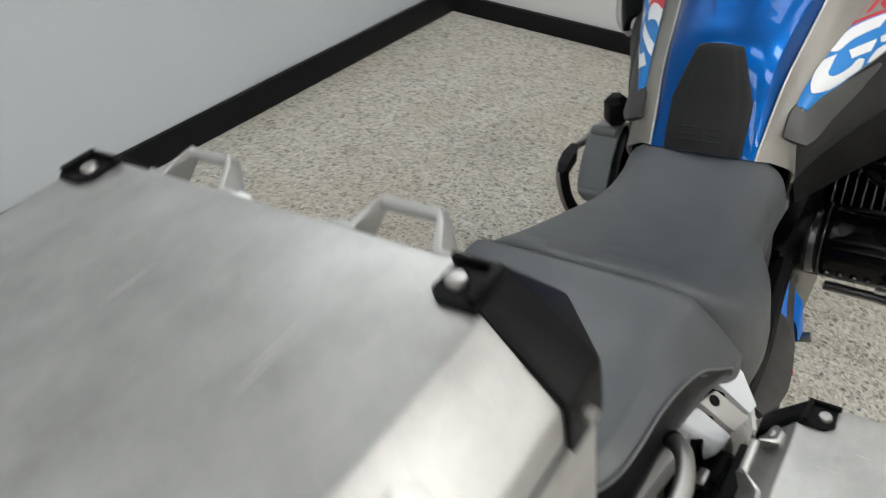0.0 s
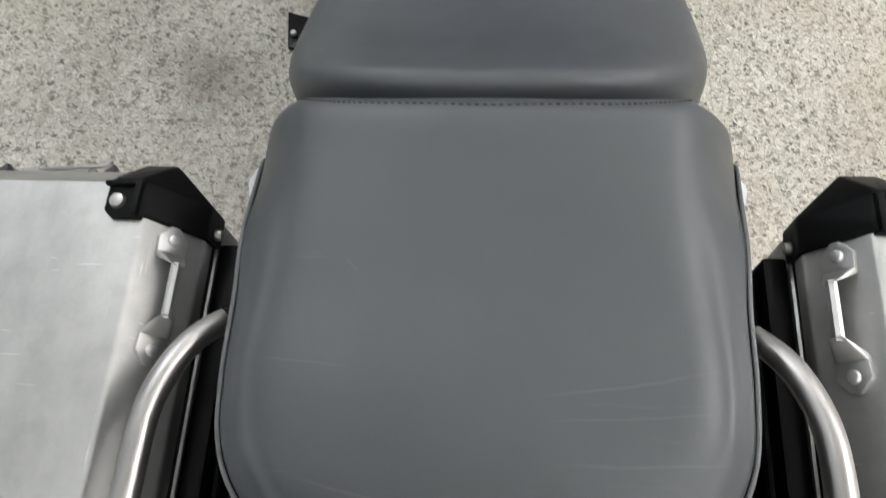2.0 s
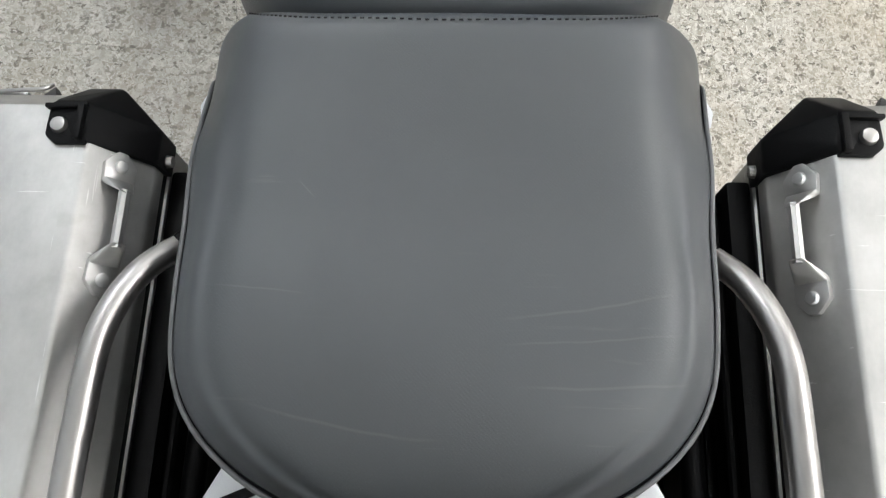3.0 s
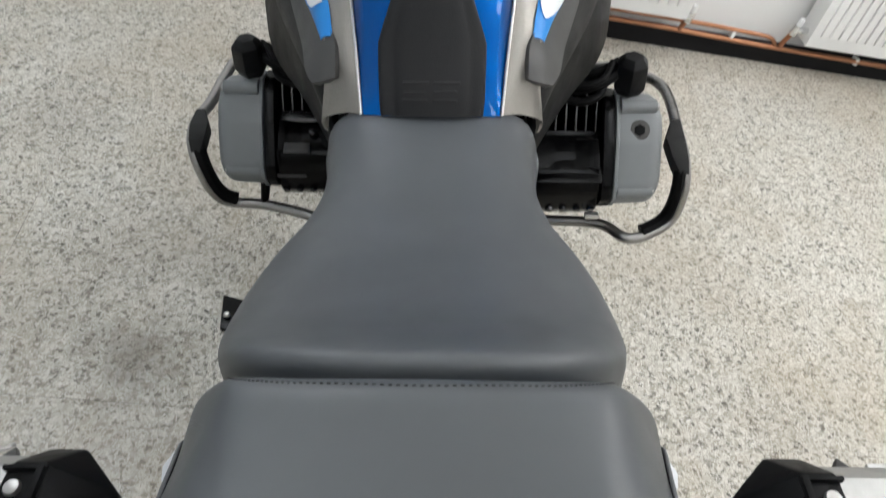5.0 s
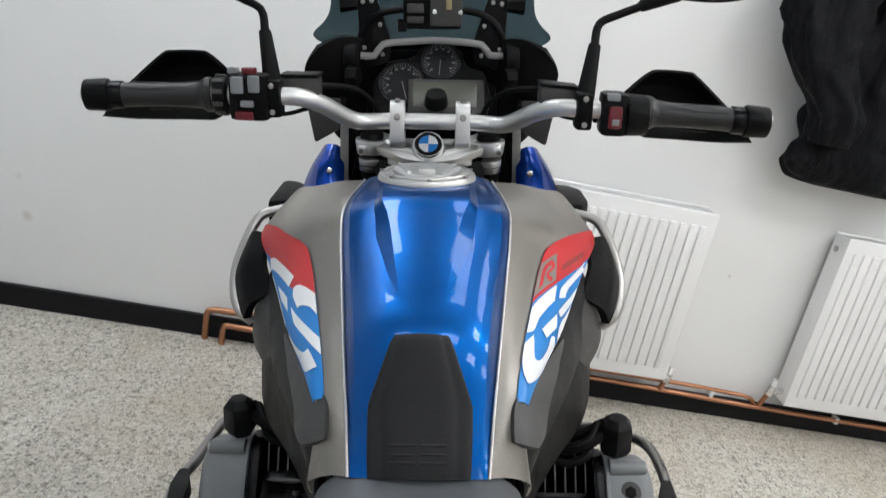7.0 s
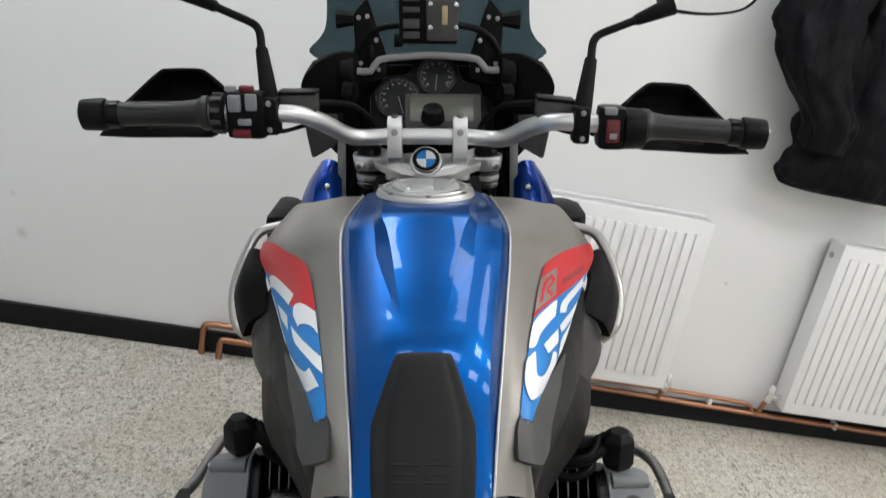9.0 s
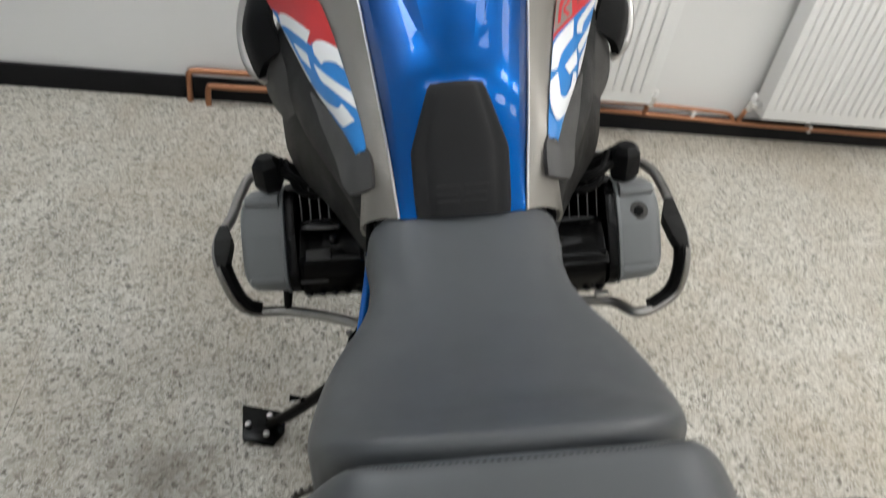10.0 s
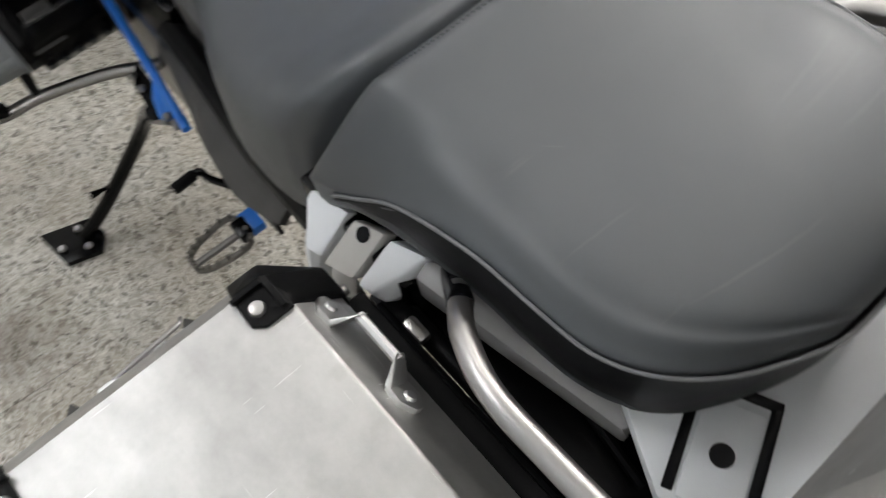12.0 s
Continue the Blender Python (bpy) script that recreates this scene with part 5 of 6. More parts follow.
    for k in range(3):
        part("hose_tie", tube([(s * (0.200 + 0.016 * k) + 0.004 * math.cos(a), by - 0.010 + 0.0125 * math.cos(a), 0.630 + 0.0125 * math.sin(a)) for a in np.linspace(0, 2 * math.pi, 13)], 0.0016, 6, 1), M_STEEL if k == 0 else M_GLOSS, bike)
    part("throttle_body", rod((s * 0.155, by - 0.01, 0.635), (s * 0.222, by + 0.05, 0.685), 0.026, 0.024, 18, 0.003), M_ENGINE, bike)
    part("hose_clamp", tube([(s * 0.207 + 0.0275 * math.cos(a) * 0.6, by + 0.037 - 0.0275 * math.cos(a) * 0.75, 0.672 + 0.0275 * math.sin(a)) for a in np.linspace(0, 2 * math.pi, 17)], 0.0028, 6, 1), M_CHROME, bike)
# engine guards: tube loops with cast blocks and rubber pads
loops = {-1: [(-0.12, 0.93, 0.42), (-0.27, 0.912, 0.53), (-0.336, 0.865, 0.55), (-0.352, 0.808, 0.551), (-0.358, 0.738, 0.552), (-0.370, 0.690, 0.551), (-0.371, 0.655, 0.540), (-0.364, 0.634, 0.510), (-0.352, 0.629, 0.462), (-0.331, 0.634, 0.434), (-0.273, 0.634, 0.428), (-0.187, 0.605, 0.428), (-0.12, 0.575, 0.42)],
         1: [(0.12, 0.90, 0.42), (0.26, 0.875, 0.53), (0.334, 0.826, 0.55), (0.363, 0.794, 0.551), (0.368, 0.738, 0.552), (0.365, 0.672, 0.551), (0.367, 0.625, 0.540), (0.369, 0.598, 0.505), (0.361, 0.588, 0.452), (0.326, 0.574, 0.432), (0.291, 0.569, 0.428), (0.252, 0.600, 0.428), (0.15, 0.615, 0.42)]}
for s, pts in loops.items():
    path = smooth_path(pts, 8)
    guard = part("engine_guard", tube(pts, 0.0087, 14, 8), M_GUARD, bike, "bent steel engine guard with black rubber pads")
    part("guard_block", hull([tuple(q + Vector((dx * s, dy, dz))) for q, w in ((path[38], 0.010), (path[43], 0.024), (path[49], 0.020), (path[53], 0.010)) for dx in (-w, 0.003) for dy in (-0.004, 0.004) for dz in (-0.010, 0.011)], 0.003), M_PANEL, guard, "black cast guard block")
    part("guard_pad", tube([q + Vector((-s * 0.006, 0.004, 0.003)) for q in path[52:74:3]], 0.0115, 10, 2), M_RUBBER, guard)
    if s < 0:
        part("guard_strut", rod((s * 0.276, path[80].y + 0.002, 0.432), (s * 0.270, path[80].y + 0.02, 0.475), 0.006, 0.009, 10), M_PLASTIC, guard)

# left side: blue frame, side stand, peg, lever
for s in (-1, 1):
    tube_pts = [(-0.125, 0.66, 0.550), (-0.132, 0.603, 0.530), (-0.143, 0.520, 0.508), (-0.161, 0.397, 0.485)] if s < 0 else [(0.095, 0.58, 0.612), (0.112, 0.46, 0.57), (0.135, 0.356, 0.530)]
    part("frame_tube", tube(tube_pts, 0.0062 if s < 0 else 0.0085, 12, 4), M_FRAMEBLUE, bike, "bright blue frame tube")
    if s < 0:
        part("frame_plate", hull([(-0.150, 0.505, 0.478), (-0.166, 0.492, 0.462), (-0.176, 0.462, 0.455), (-0.170, 0.440, 0.465), (-0.152, 0.455, 0.478), (-0.150, 0.49, 0.45), (-0.160, 0.45, 0.45)], 0.003), M_FRAMEBLUE, bike)
        part("stand_bracket", hull([(-0.150, 0.55, 0.475), (-0.172, 0.53, 0.460), (-0.176, 0.50, 0.440), (-0.150, 0.49, 0.440), (-0.150, 0.55, 0.43), (-0.170, 0.52, 0.42)], 0.003), M_ENGINE, bike, "black side stand bracket")
        for y, z in ((0.530, 0.474), (0.512, 0.466), (0.446, 0.470)):
            bolt(bike, (-0.168, y, z), 0.006, (-0.6, 0, 0.8), M_GUARD)
    else:
        part("frame_plate", hull([(x, y, z) for x, y, z in ((0.118, 0.50, 0.505), (0.142, 0.48, 0.490), (0.156, 0.43, 0.475), (0.156, 0.395, 0.480), (0.152, 0.40, 0.50), (0.136, 0.43, 0.505), (0.142, 0.43, 0.450))], 0.004), M_FRAMEBLUE, bike)
    part("frame_rail", tube([(s * 0.110, 0.44, 0.585), (s * 0.122, 0.33, 0.60), (s * 0.136, 0.22, 0.615), (s * 0.146, 0.08, 0.66)], 0.017, 10, 4), M_PLASTIC, bike)
    part("frame_cover", sheet([[(s * x, y, z) for x, y, z in row] for row in (((0.088, 0.54, 0.535), (0.106, 0.52, 0.535), (0.122, 0.50, 0.525)), ((0.105, 0.43, 0.545), (0.126, 0.41, 0.54), (0.146, 0.395, 0.52)), ((0.118, 0.36, 0.555), (0.142, 0.35, 0.55), (0.162, 0.335, 0.53)), ((0.125, 0.26, 0.565), (0.153, 0.25, 0.56), (0.176, 0.24, 0.54)), ((0.130, 0.15, 0.60), (0.150, 0.15, 0.60), (0.168, 0.15, 0.585)))], (4, 4), 0.008), M_DARKGREY, bike, "dark grey plastic heel guard", 60)
    part("frame_bolt", rod((s * 0.150, 0.43, 0.46), (s * 0.168, 0.432, 0.465), 0.008, None, 12, 0.001), M_GUARD, bike)
    part("heel_plate", prism([(0, 0), (0.06, -0.02), (0.11, 0.10), (0.09, 0.17), (0.03, 0.16)], 0.006, Matrix.Translation((s * 0.146, 0.27, 0.36)) @ pose(0, 0, 0, 90, 0, 90), 0.002), M_PLASTIC, bike)
    part("side_cover", sheet([[(s * 0.10, 0.40, 0.72), (s * 0.10, 0.30, 0.70), (s * 0.145, 0.16, 0.70), (s * 0.145, 0.06, 0.73)], [(s * 0.098, 0.42, 0.62), (s * 0.105, 0.30, 0.60), (s * 0.14, 0.16, 0.58), (s * 0.13, 0.04, 0.62)], [(s * 0.095, 0.40, 0.52), (s * 0.10, 0.30, 0.48), (s * 0.12, 0.18, 0.46), (s * 0.11, 0.08, 0.50)]], (4, 4), 0.006), M_DARKGREY, bike, "", 60)
    # footpeg: a toothed oval ring
    peg = smooth_path([(s * 0.180, 0.345, 0.35), (s * 0.225, 0.345, 0.35), (s * 0.252, 0.335, 0.35), (s * 0.256, 0.32, 0.35), (s * 0.252, 0.305, 0.35), (s * 0.225, 0.296, 0.35), (s * 0.180, 0.297, 0.35)], 5, True)
    footpeg = part("footpeg", tube(peg + peg[:1], 0.0045, 8, 1), M_PEG, bike, "black toothed metal footpeg")
    for k in range(0, len(peg), 2):
        part("tooth", box((0.005, 0.005, 0.010), peg[k] + Vector((0, 0, 0.006)), 0.001, None, 1), M_PEG, footpeg)
    part("peg_bar", rod((s * 0.15, 0.32, 0.345), (s * 0.254, 0.32, 0.348), 0.005, None, 10), M_GUARD, footpeg)
    part("peg_bracket", box((0.026, 0.036, 0.018), (s * 0.162, 0.325, 0.345), 0.005), M_FRAMEBLUE, bike)
    part("peg_hinge", box((0.022, 0.030, 0.020), (s * 0.178, 0.322, 0.346), 0.004), M_ENGINE, bike)
part("brake_switch_cap", rod((0.148, 0.298, 0.520), (0.168, 0.303, 0.510), 0.0075, 0.006, 14, 0.002), M_RED, bike, "small red cap by the right footrest")
part("gear_lever", tube([(-0.14, 0.36, 0.36), (-0.165, 0.42, 0.345), (-0.17, 0.443, 0.344), (-0.182, 0.445, 0.344)], 0.006, 10, 4), M_ENGINE, bike)
part("lever_rubber", rod((-0.178, 0.445, 0.344), (-0.215, 0.444, 0.343), 0.0085, None, 14, 0.002), M_RUBBER, bike)
stand = part("side_stand", tube([(-0.172, 0.50, 0.43), (-0.175, 0.56, 0.37), (-0.20, 0.61, 0.285), (-0.30, 0.648, 0.158), (-0.372, 0.667, 0.09)], 0.0115, 12, 5), M_ENGINE, bike, "black side stand with a wide foot")
foot = part("stand_foot", prism([(-0.435, 0.722), (-0.425, 0.640), (-0.365, 0.628), (-0.345, 0.66), (-0.348, 0.705)], 0.012, Matrix(), 0.003), M_ENGINE, stand, "black wide stand foot with three bolts")
foot.data.transform(Matrix.Translation((-0.39, 0.67, 0.079)) @ pose(0, 0, 0, 0, LEAN, 0) @ Matrix.Translation((0.39, -0.67, -0.005)))
for x, y in ((-0.414, 0.667), (-0.377, 0.646), (-0.375, 0.69)):
    bolt(stand, (x, y, 0.095 - (x + 0.39) * 0.18), 0.007, (0.18, 0, 1), M_STEEL)
part("stand_knob", tube([(-0.27, 0.66, 0.17), (-0.295, 0.655, 0.178), (-0.317, 0.656, 0.181)], 0.004, 8, 4, None, (0.003, 0.003, 0.007)), M_ENGINE, stand)
part("stand_spring", rod((-0.16, 0.50, 0.40), (-0.175, 0.60, 0.32), 0.008, None, 10), M_STEEL, stand)

# rear: pale covers beside the pillion seat, grab rails, pannier rails, rack plate
for s in (-1, 1):
    drop = Vector((-s * 0.011, 0, -0.015))
    for k, outline in enumerate((((0.158, 0.0424, 0.774), (0.1534, 0.0277, 0.777), (0.1513, 0.0075, 0.7787), (0.182, 0.0055, 0.755), (0.185, 0.019, 0.753), (0.164, 0.0413, 0.769)),
                                 ((0.1514, 0.0005, 0.7786), (0.1442, -0.0255, 0.784), (0.177, -0.0250, 0.7588), (0.184, 0.0010, 0.7535)),
                                 ((0.1446, -0.0310, 0.7838), (0.136, -0.0614, 0.7906), (0.1732, -0.0435, 0.7617), (0.177, -0.0305, 0.759), (0.170, -0.0504, 0.750), (0.145, -0.0601, 0.752)))):
        top = [Vector((s * x, y, z)) for x, y, z in outline]
        shell = hull([tuple(q) for q in top] + [tuple(q + drop) for q in top], 0.0022)
        cov = part("tail_cover", shell, M_SATIN if k == 1 else M_WHITEPAINT, bike, "satin silver tail bracket" if k == 1 else "pale silver tail side cover")
        if k == 1:
            n = Vector((s * 0.61, 0, 0.79))
            p = Vector((s * 0.1535, -0.0125, 0.7772))
            part("hole", rod(p - n * 0.004, p + n * 0.0008, 0.0058, None, 18), M_GLOSS, cov)
            part("footrest_arm", hull([(s * x, y, z) for x, y, z in ((0.176, 0.001, 0.752), (0.172, -0.024, 0.756), (0.184, -0.002, 0.735), (0.178, -0.026, 0.735), (0.170, 0.012, 0.68), (0.166, -0.016, 0.68), (0.178, 0.010, 0.68), (0.174, -0.016, 0.68))], 0.003), M_SATIN, cov)
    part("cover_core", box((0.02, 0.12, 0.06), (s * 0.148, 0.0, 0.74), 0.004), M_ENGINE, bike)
    part("foot_bracket", tube([(s * 0.168, 0.03, 0.735), (s * 0.172, 0.045, 0.66), (s * 0.168, 0.05, 0.56), (s * 0.16, 0.04, 0.48)], 0.012, 10, 5), M_WHITEPAINT, bike, "pale silver pillion footrest bracket")
    part("grab_rail", tube([(s * 0.128, -0.075, 0.782), (s * 0.138, -0.090, 0.80), (s * 0.149, -0.108, 0.826), (s * 0.166, -0.131, 0.844), (s * 0.178, -0.165, 0.853), (s * 0.1795, -0.21, 0.857), (s * 0.178, -0.27, 0.860), (s * 0.170, -0.36, 0.858), (s * 0.13, -0.43, 0.85)], 0.0076, 14, 6), M_STEEL, bike, "brushed steel grab rail")
    # slightly thicker black tube over the rail's lower end
    part("rail_sheath", tube([(s * 0.124, -0.070, 0.775), (s * 0.138, -0.090, 0.80), (s * 0.149, -0.108, 0.826), (s * 0.152, -0.112, 0.830)], 0.0082, 14, 6), M_GLOSS, bike, "black lower end of the grab rail")
    part("subframe_rail", hull([(s * x, y, zz) for x, y, zz in ((0.150, -0.062, 0.782), (0.133, -0.058, 0.786), (0.150, -0.066, 0.755), (0.130, -0.06, 0.755), (0.122, -0.225, 0.780), (0.104, -0.215, 0.784), (0.122, -0.225, 0.757), (0.104, -0.215, 0.757))], 0.004), M_SUBFRAME, bike, "grey cast subframe rail")
    part("pannier_rail", tube([(s * 0.150, 0.0, 0.70), (s * 0.158, -0.05, 0.725), (s * 0.160, -0.12, 0.735), (s * 0.158, -0.44, 0.73), (s * 0.12, -0.52, 0.72)], 0.008, 12, 5), M_PLASTIC, bike, "black pannier carrier tube")
    part("pannier_rail", tube([(s * 0.150, 0.0, 0.62), (s * 0.166, -0.06, 0.60), (s * 0.168, -0.40, 0.60), (s * 0.158, -0.44, 0.72)], 0.008, 12, 5), M_STEEL, bike)
    part("rail_latch", box((0.010, 0.020, 0.010), (s * 0.166, -0.080, 0.748), 0.003), M_GUARD, bike)
    bolt(bike, (s * 0.160, -0.155, 0.745), 0.006, (0, 0, 1), M_CHROME)
    part("wiring", tube([(s * 0.10, 0.0, 0.72), (s * 0.115, -0.08, 0.715), (s * 0.11, -0.16, 0.72), (s * 0.12, -0.25, 0.71)], 0.004, 8, 5), M_RUBBER, bike)
    tongue = Matrix.Translation((s * 0.096, -0.266, 0.792)) @ pose(0, 0, 0, 0, 0, -s * 24)
    part("rack_tongue", box((0.062, 0.035, 0.004), (0, 0, 0), 0.0015, tongue), M_WHITEPAINT, bike, "pale silver tongue of the rack plate")
    part("hole", rod((s * 0.096, -0.266, 0.7925), (s * 0.096, -0.266, 0.7945), 0.0072, None, 20), M_GLOSS, bike)
    slot = box((0.070, 0.0065, 0.003), (-s * 0.006, 0.0225, -0.0008), 0.001)
    box((0.070, 0.0065, 0.003), (-s * 0.006, -0.0225, -0.0008), 0.001, None, 2, slot)
    box((0.0065, 0.051, 0.003), (-s * 0.040, 0, -0.0008), 0.001, None, 2, slot)
    slot.transform(tongue)
    if s < 0:
        part("slot", slot, M_GLOSS, bike, "black slot round the tongue")
part("rack_plate", prism([(-0.108, -0.200), (-0.138, -0.256), (-0.138, -0.40), (0.138, -0.40), (0.138, -0.256), (0.108, -0.200)], 0.012, Matrix.Translation((0, 0, 0.779)), 0.003), M_WHITEPAINT, bike, "pale silver painted rack plate")
part("rack_bridge", box((0.26, 0.25, 0.02), (0, -0.465, 0.855), 0.006), M_PLASTIC, bike, "black rack plate under the top case")
for s in (-1, 1):
    part("rack_post", box((0.016, 0.06, 0.075), (s * 0.10, -0.37, 0.82), 0.003), M_CAST, bike)


# ------------------------------------------------------------ luggage
def rect_rings(levels, bevel, cut=0.014):
    """A case from level rectangles with cut corners: (x0, x1, y0, y1, z) and, where it differs, the cut."""
    b = bmesh.new()
    rings = []
    for x0, x1, y0, y1, zz, *own in levels:
        c = own[0] if own else cut
        rings.append([b.verts.new((x, y, zz)) for x, y in ((x0 + c, y0), (x1 - c, y0), (x1, y0 + c), (x1, y1 - c), (x1 - c, y1), (x0 + c, y1), (x0, y1 - c), (x0, y0 + c))])
    skin(b, rings)
    bmesh.ops.recalc_face_normals(b, faces=b.faces[:])
    bevelled(b, b.edges[:], bevel, 2)
    return b


def tie_handle(parent, p, q, n, off=0.015):
    """A cast tie-down handle: two riveted five-sided lugs at p and q, each with a leaning gusset, and a bar between the gussets."""
    p, q, n = Vector(p), Vector(q), Vector(n).normalized()
    d = (q - p).normalized()
    side = n.cross(d)
    handle = part("tie_down_handle", tube([p + d * 0.0165 + n * (off - 0.001), q - d * 0.0165 + n * (off - 0.001)], 0.0036, 8, 1), M_LUG, parent, "cast aluminium tie-down handle")
    for c, e in ((p, d), (q, -d)):
        shape = [c + a for a in (e * 0.010 + side * 0.0095, e * 0.010 - side * 0.0095, -e * 0.003 + side * 0.0105, -e * 0.003 - side * 0.0105, -e * 0.0115 + side * 0.003, -e * 0.0115 - side * 0.003)]
        part("lug", hull([v - n * 0.001 for v in shape] + [v + n * 0.0035 for v in shape], 0.0009), M_LUG, handle)
        low = [c + e * a + side * b_ + n * 0.002 for a in (0.006, 0.011) for b_ in (-0.0100, 0.0100)]
        top = [c + e * a + side * b_ + n * z_ for a, z_ in ((0.0135, off - 0.003), (0.019, off + 0.003)) for b_ in (-0.0045, 0.0045)]
        part("gusset", hull(low + top, 0.0008), M_LUG, handle)
        part("rivet", rod(c - e * 0.002 + n * 0.0025, c - e * 0.002 + n * 0.0055, 0.0048, 0.0036, 14, 0.0012), M_CAST, handle)


def corner_cap(parent, ridge, edge, zr, ze, zb, sx, sy, arm=0.045, corner=0.028):
    """A black moulded cap over one cut corner of a lid; sx and sy point out of the corner. A tab with a bolt lies on the lid, facets fall to the edge."""
    (rx, ry), (ex, ey) = ridge, edge
    o = 0.0032
    # facets round the corner
    pts = []
    for x, y in ((rx - sx * 0.002, ry - sy * 0.026), (rx + sx * 0.001, ry - sy * 0.020), (rx - sx * 0.006, ry + sy * 0.001), (rx - sx * 0.026, ry + sy * 0.001), (rx - sx * 0.008, ry - sy * 0.026)):
        pts.append((x, y, zr + o))
    for zz in (ze + 0.002, zb):
        for x, y in ((ex - sx * (arm + 0.012), ey + sy * o), (ex - sx * corner, ey + sy * o), (ex + sx * o, ey - sy * corner), (ex + sx * o, ey - sy * (arm + 0.012))):
            pts.append((x, y, zz))
    cap = part("corner_cap", hull(pts, 0.002), M_PLASTIC, parent, "black moulded corner cap")
    bx, by = rx - sx * 0.018, ry - sy * 0.012
    tab = [(rx, ry - sy * 0.028), (rx - sx * 0.020, ry - sy * 0.028), (rx - sx * 0.027, ry - sy * 0.022), (rx - sx * 0.026, ry + sy * 0.001), (rx - sx * 0.003, ry + sy * 0.001)]
    part("tab", hull([(x, y, z) for x, y in tab for z in (zr - 0.001, zr + 0.0030)], 0.0014), M_PLASTIC, cap)
    part("bolt", rod((bx, by - sy * 0.004, zr), (bx, by - sy * 0.004, zr + 0.0062), 0.0060, 0.0048, 18, 0.0012), M_STEEL, cap)
    rim = box((0.024, 0.0030, 0.005), (bx + sx * 0.002, by + sy * 0.0085, zr + 0.004), 0.001)
    box((0.0045, 0.024, 0.0065), (bx + sx * 0.0135, by - sy * 0.002, zr + 0.004), 0.0013, None, 2, rim)
    part("rib", rim, M_PLASTIC, cap)
    part("side_bolt", rod((ex + sx * 0.001, ey - sy * (corner + 0.016), (ze + zb) / 2), (ex + sx * 0.0075, ey - sy * (corner + 0.016), (ze + zb) / 2), 0.0046, 0.0040, 14, 0.001), M_GUARD, cap)


def pannier(s):
    base = Vector((-0.32 if s < 0 else 0.3285, -0.233, 0.429))
    p = thing("pannier", "brushed aluminium side pannier with black plastic corners", "luggage case", BIKE @ Matrix.Translation(base), "panniers")
    hx0, hx1 = -0.126, 0.142       # inner and outer half widths, before turning outward by s
    xs = sorted((s * hx0, s * hx1))
    y0, y1 = -0.215, 0.240
    part("body", rect_rings([(xs[0] + 0.012, xs[1] - 0.012, y0 + 0.01, y1 - 0.012, 0.0), (xs[0] + 0.003, xs[1] - 0.003, y0 + 0.003, y1 - 0.003, 0.14), (xs[0], xs[1], y0, y1, 0.334)], 0.006, 0.028), M_CASE, p, "", 14)
    part("gasket", rect_rings([(xs[0] + 0.003, xs[1] - 0.003, y0 + 0.003, y1 - 0.003, 0.333), (xs[0] + 0.003, xs[1] - 0.003, y0 + 0.003, y1 - 0.003, 0.346)], 0.001, 0.027), M_RUBBER, p)
    ri, ro = sorted((s * (hx0 + 0.028), s * (hx1 - 0.040)))
    ry0, ry1 = y0 + 0.024, y1 - 0.025
    lid = part("lid", rect_rings([(xs[0], xs[1], y0, y1, 0.344, 0.028), (xs[0], xs[1], y0, y1, 0.360, 0.028), (ri, ro, ry0, ry1, 0.395, 0.010)], 0.0022), M_CASE, p, "brushed aluminium lid with chamfered edges", 30)
    for sx, x_r, x_e in ((-1, ri, xs[0]), (1, ro, xs[1])):
        for sy, y_r, y_e in ((-1, ry0, y0), (1, ry1, y1)):
            corner_cap(p, (x_r, y_r), (x_e, y_e), 0.395, 0.362, 0.338, sx, sy, 0.040)
    for sx in (-1, 1):
        inner = sx == -s
        xr, xe = (ri, xs[0]) if sx < 0 else (ro, xs[1])
        xm, zm, n = (xr * 0.5 + xe * 0.5), 0.3785, ((sx * 0.78, 0, 0.63) if inner else (sx * 0.66, 0, 0.75))
        tie_handle(p, (xm, 0.177, zm), (xm, 0.107, zm), n)
        tie_handle(p, (xm, -0.107, zm), (xm, -0.177, zm), n)
    for sy, y in ((1, y1), (-1, y0)):
        latch = part("latch", box((0.05, 0.007, 0.05), (0, y + sy * 0.002, 0.330), 0.002), M_LUG, p, "cast latch")
        part("latch_wire", tube([(0.040, y + sy * 0.012, 0.352), (0.036, y + sy * 0.006, 0.357), (0.016, y + sy * 0.004, 0.358), (-0.022, y + sy * 0.004, 0.352)], 0.0016, 8, 3), M_STEEL, latch)
        for dx in (-0.042, 0.042):
            part("latch_ear", hull([(dx - 0.006, y, 0.345), (dx + 0.006, y, 0.345), (dx - 0.006, y, 0.357), (dx + 0.006, y, 0.357), (dx, y + sy * 0.011, 0.352), (dx, y + sy * 0.011, 0.346)], 0.001), M_DARKGREY, latch)
    part("mount_plate", box((0.016, 0.395, 0.24), (-s * 0.1345, -0.002, 0.215), 0.003), M_PLASTIC, p, "black mounting plate")
    part("plate_rail", rod((-s * 0.1455, -0.19, 0.318), (-s * 0.1455, 0.185, 0.318), 0.004, None, 10), M_PLASTIC, p)
    part("plate_rail", box((0.008, 0.36, 0.010), (-s * 0.150, 0.0, 0.285), 0.003), M_PLASTIC, p)
    part("mount_hook", box((0.02, 0.04, 0.03), (-s * 0.156, 0.18, 0.295), 0.005), M_PLASTIC, p)


pannier(-1), pannier(1)

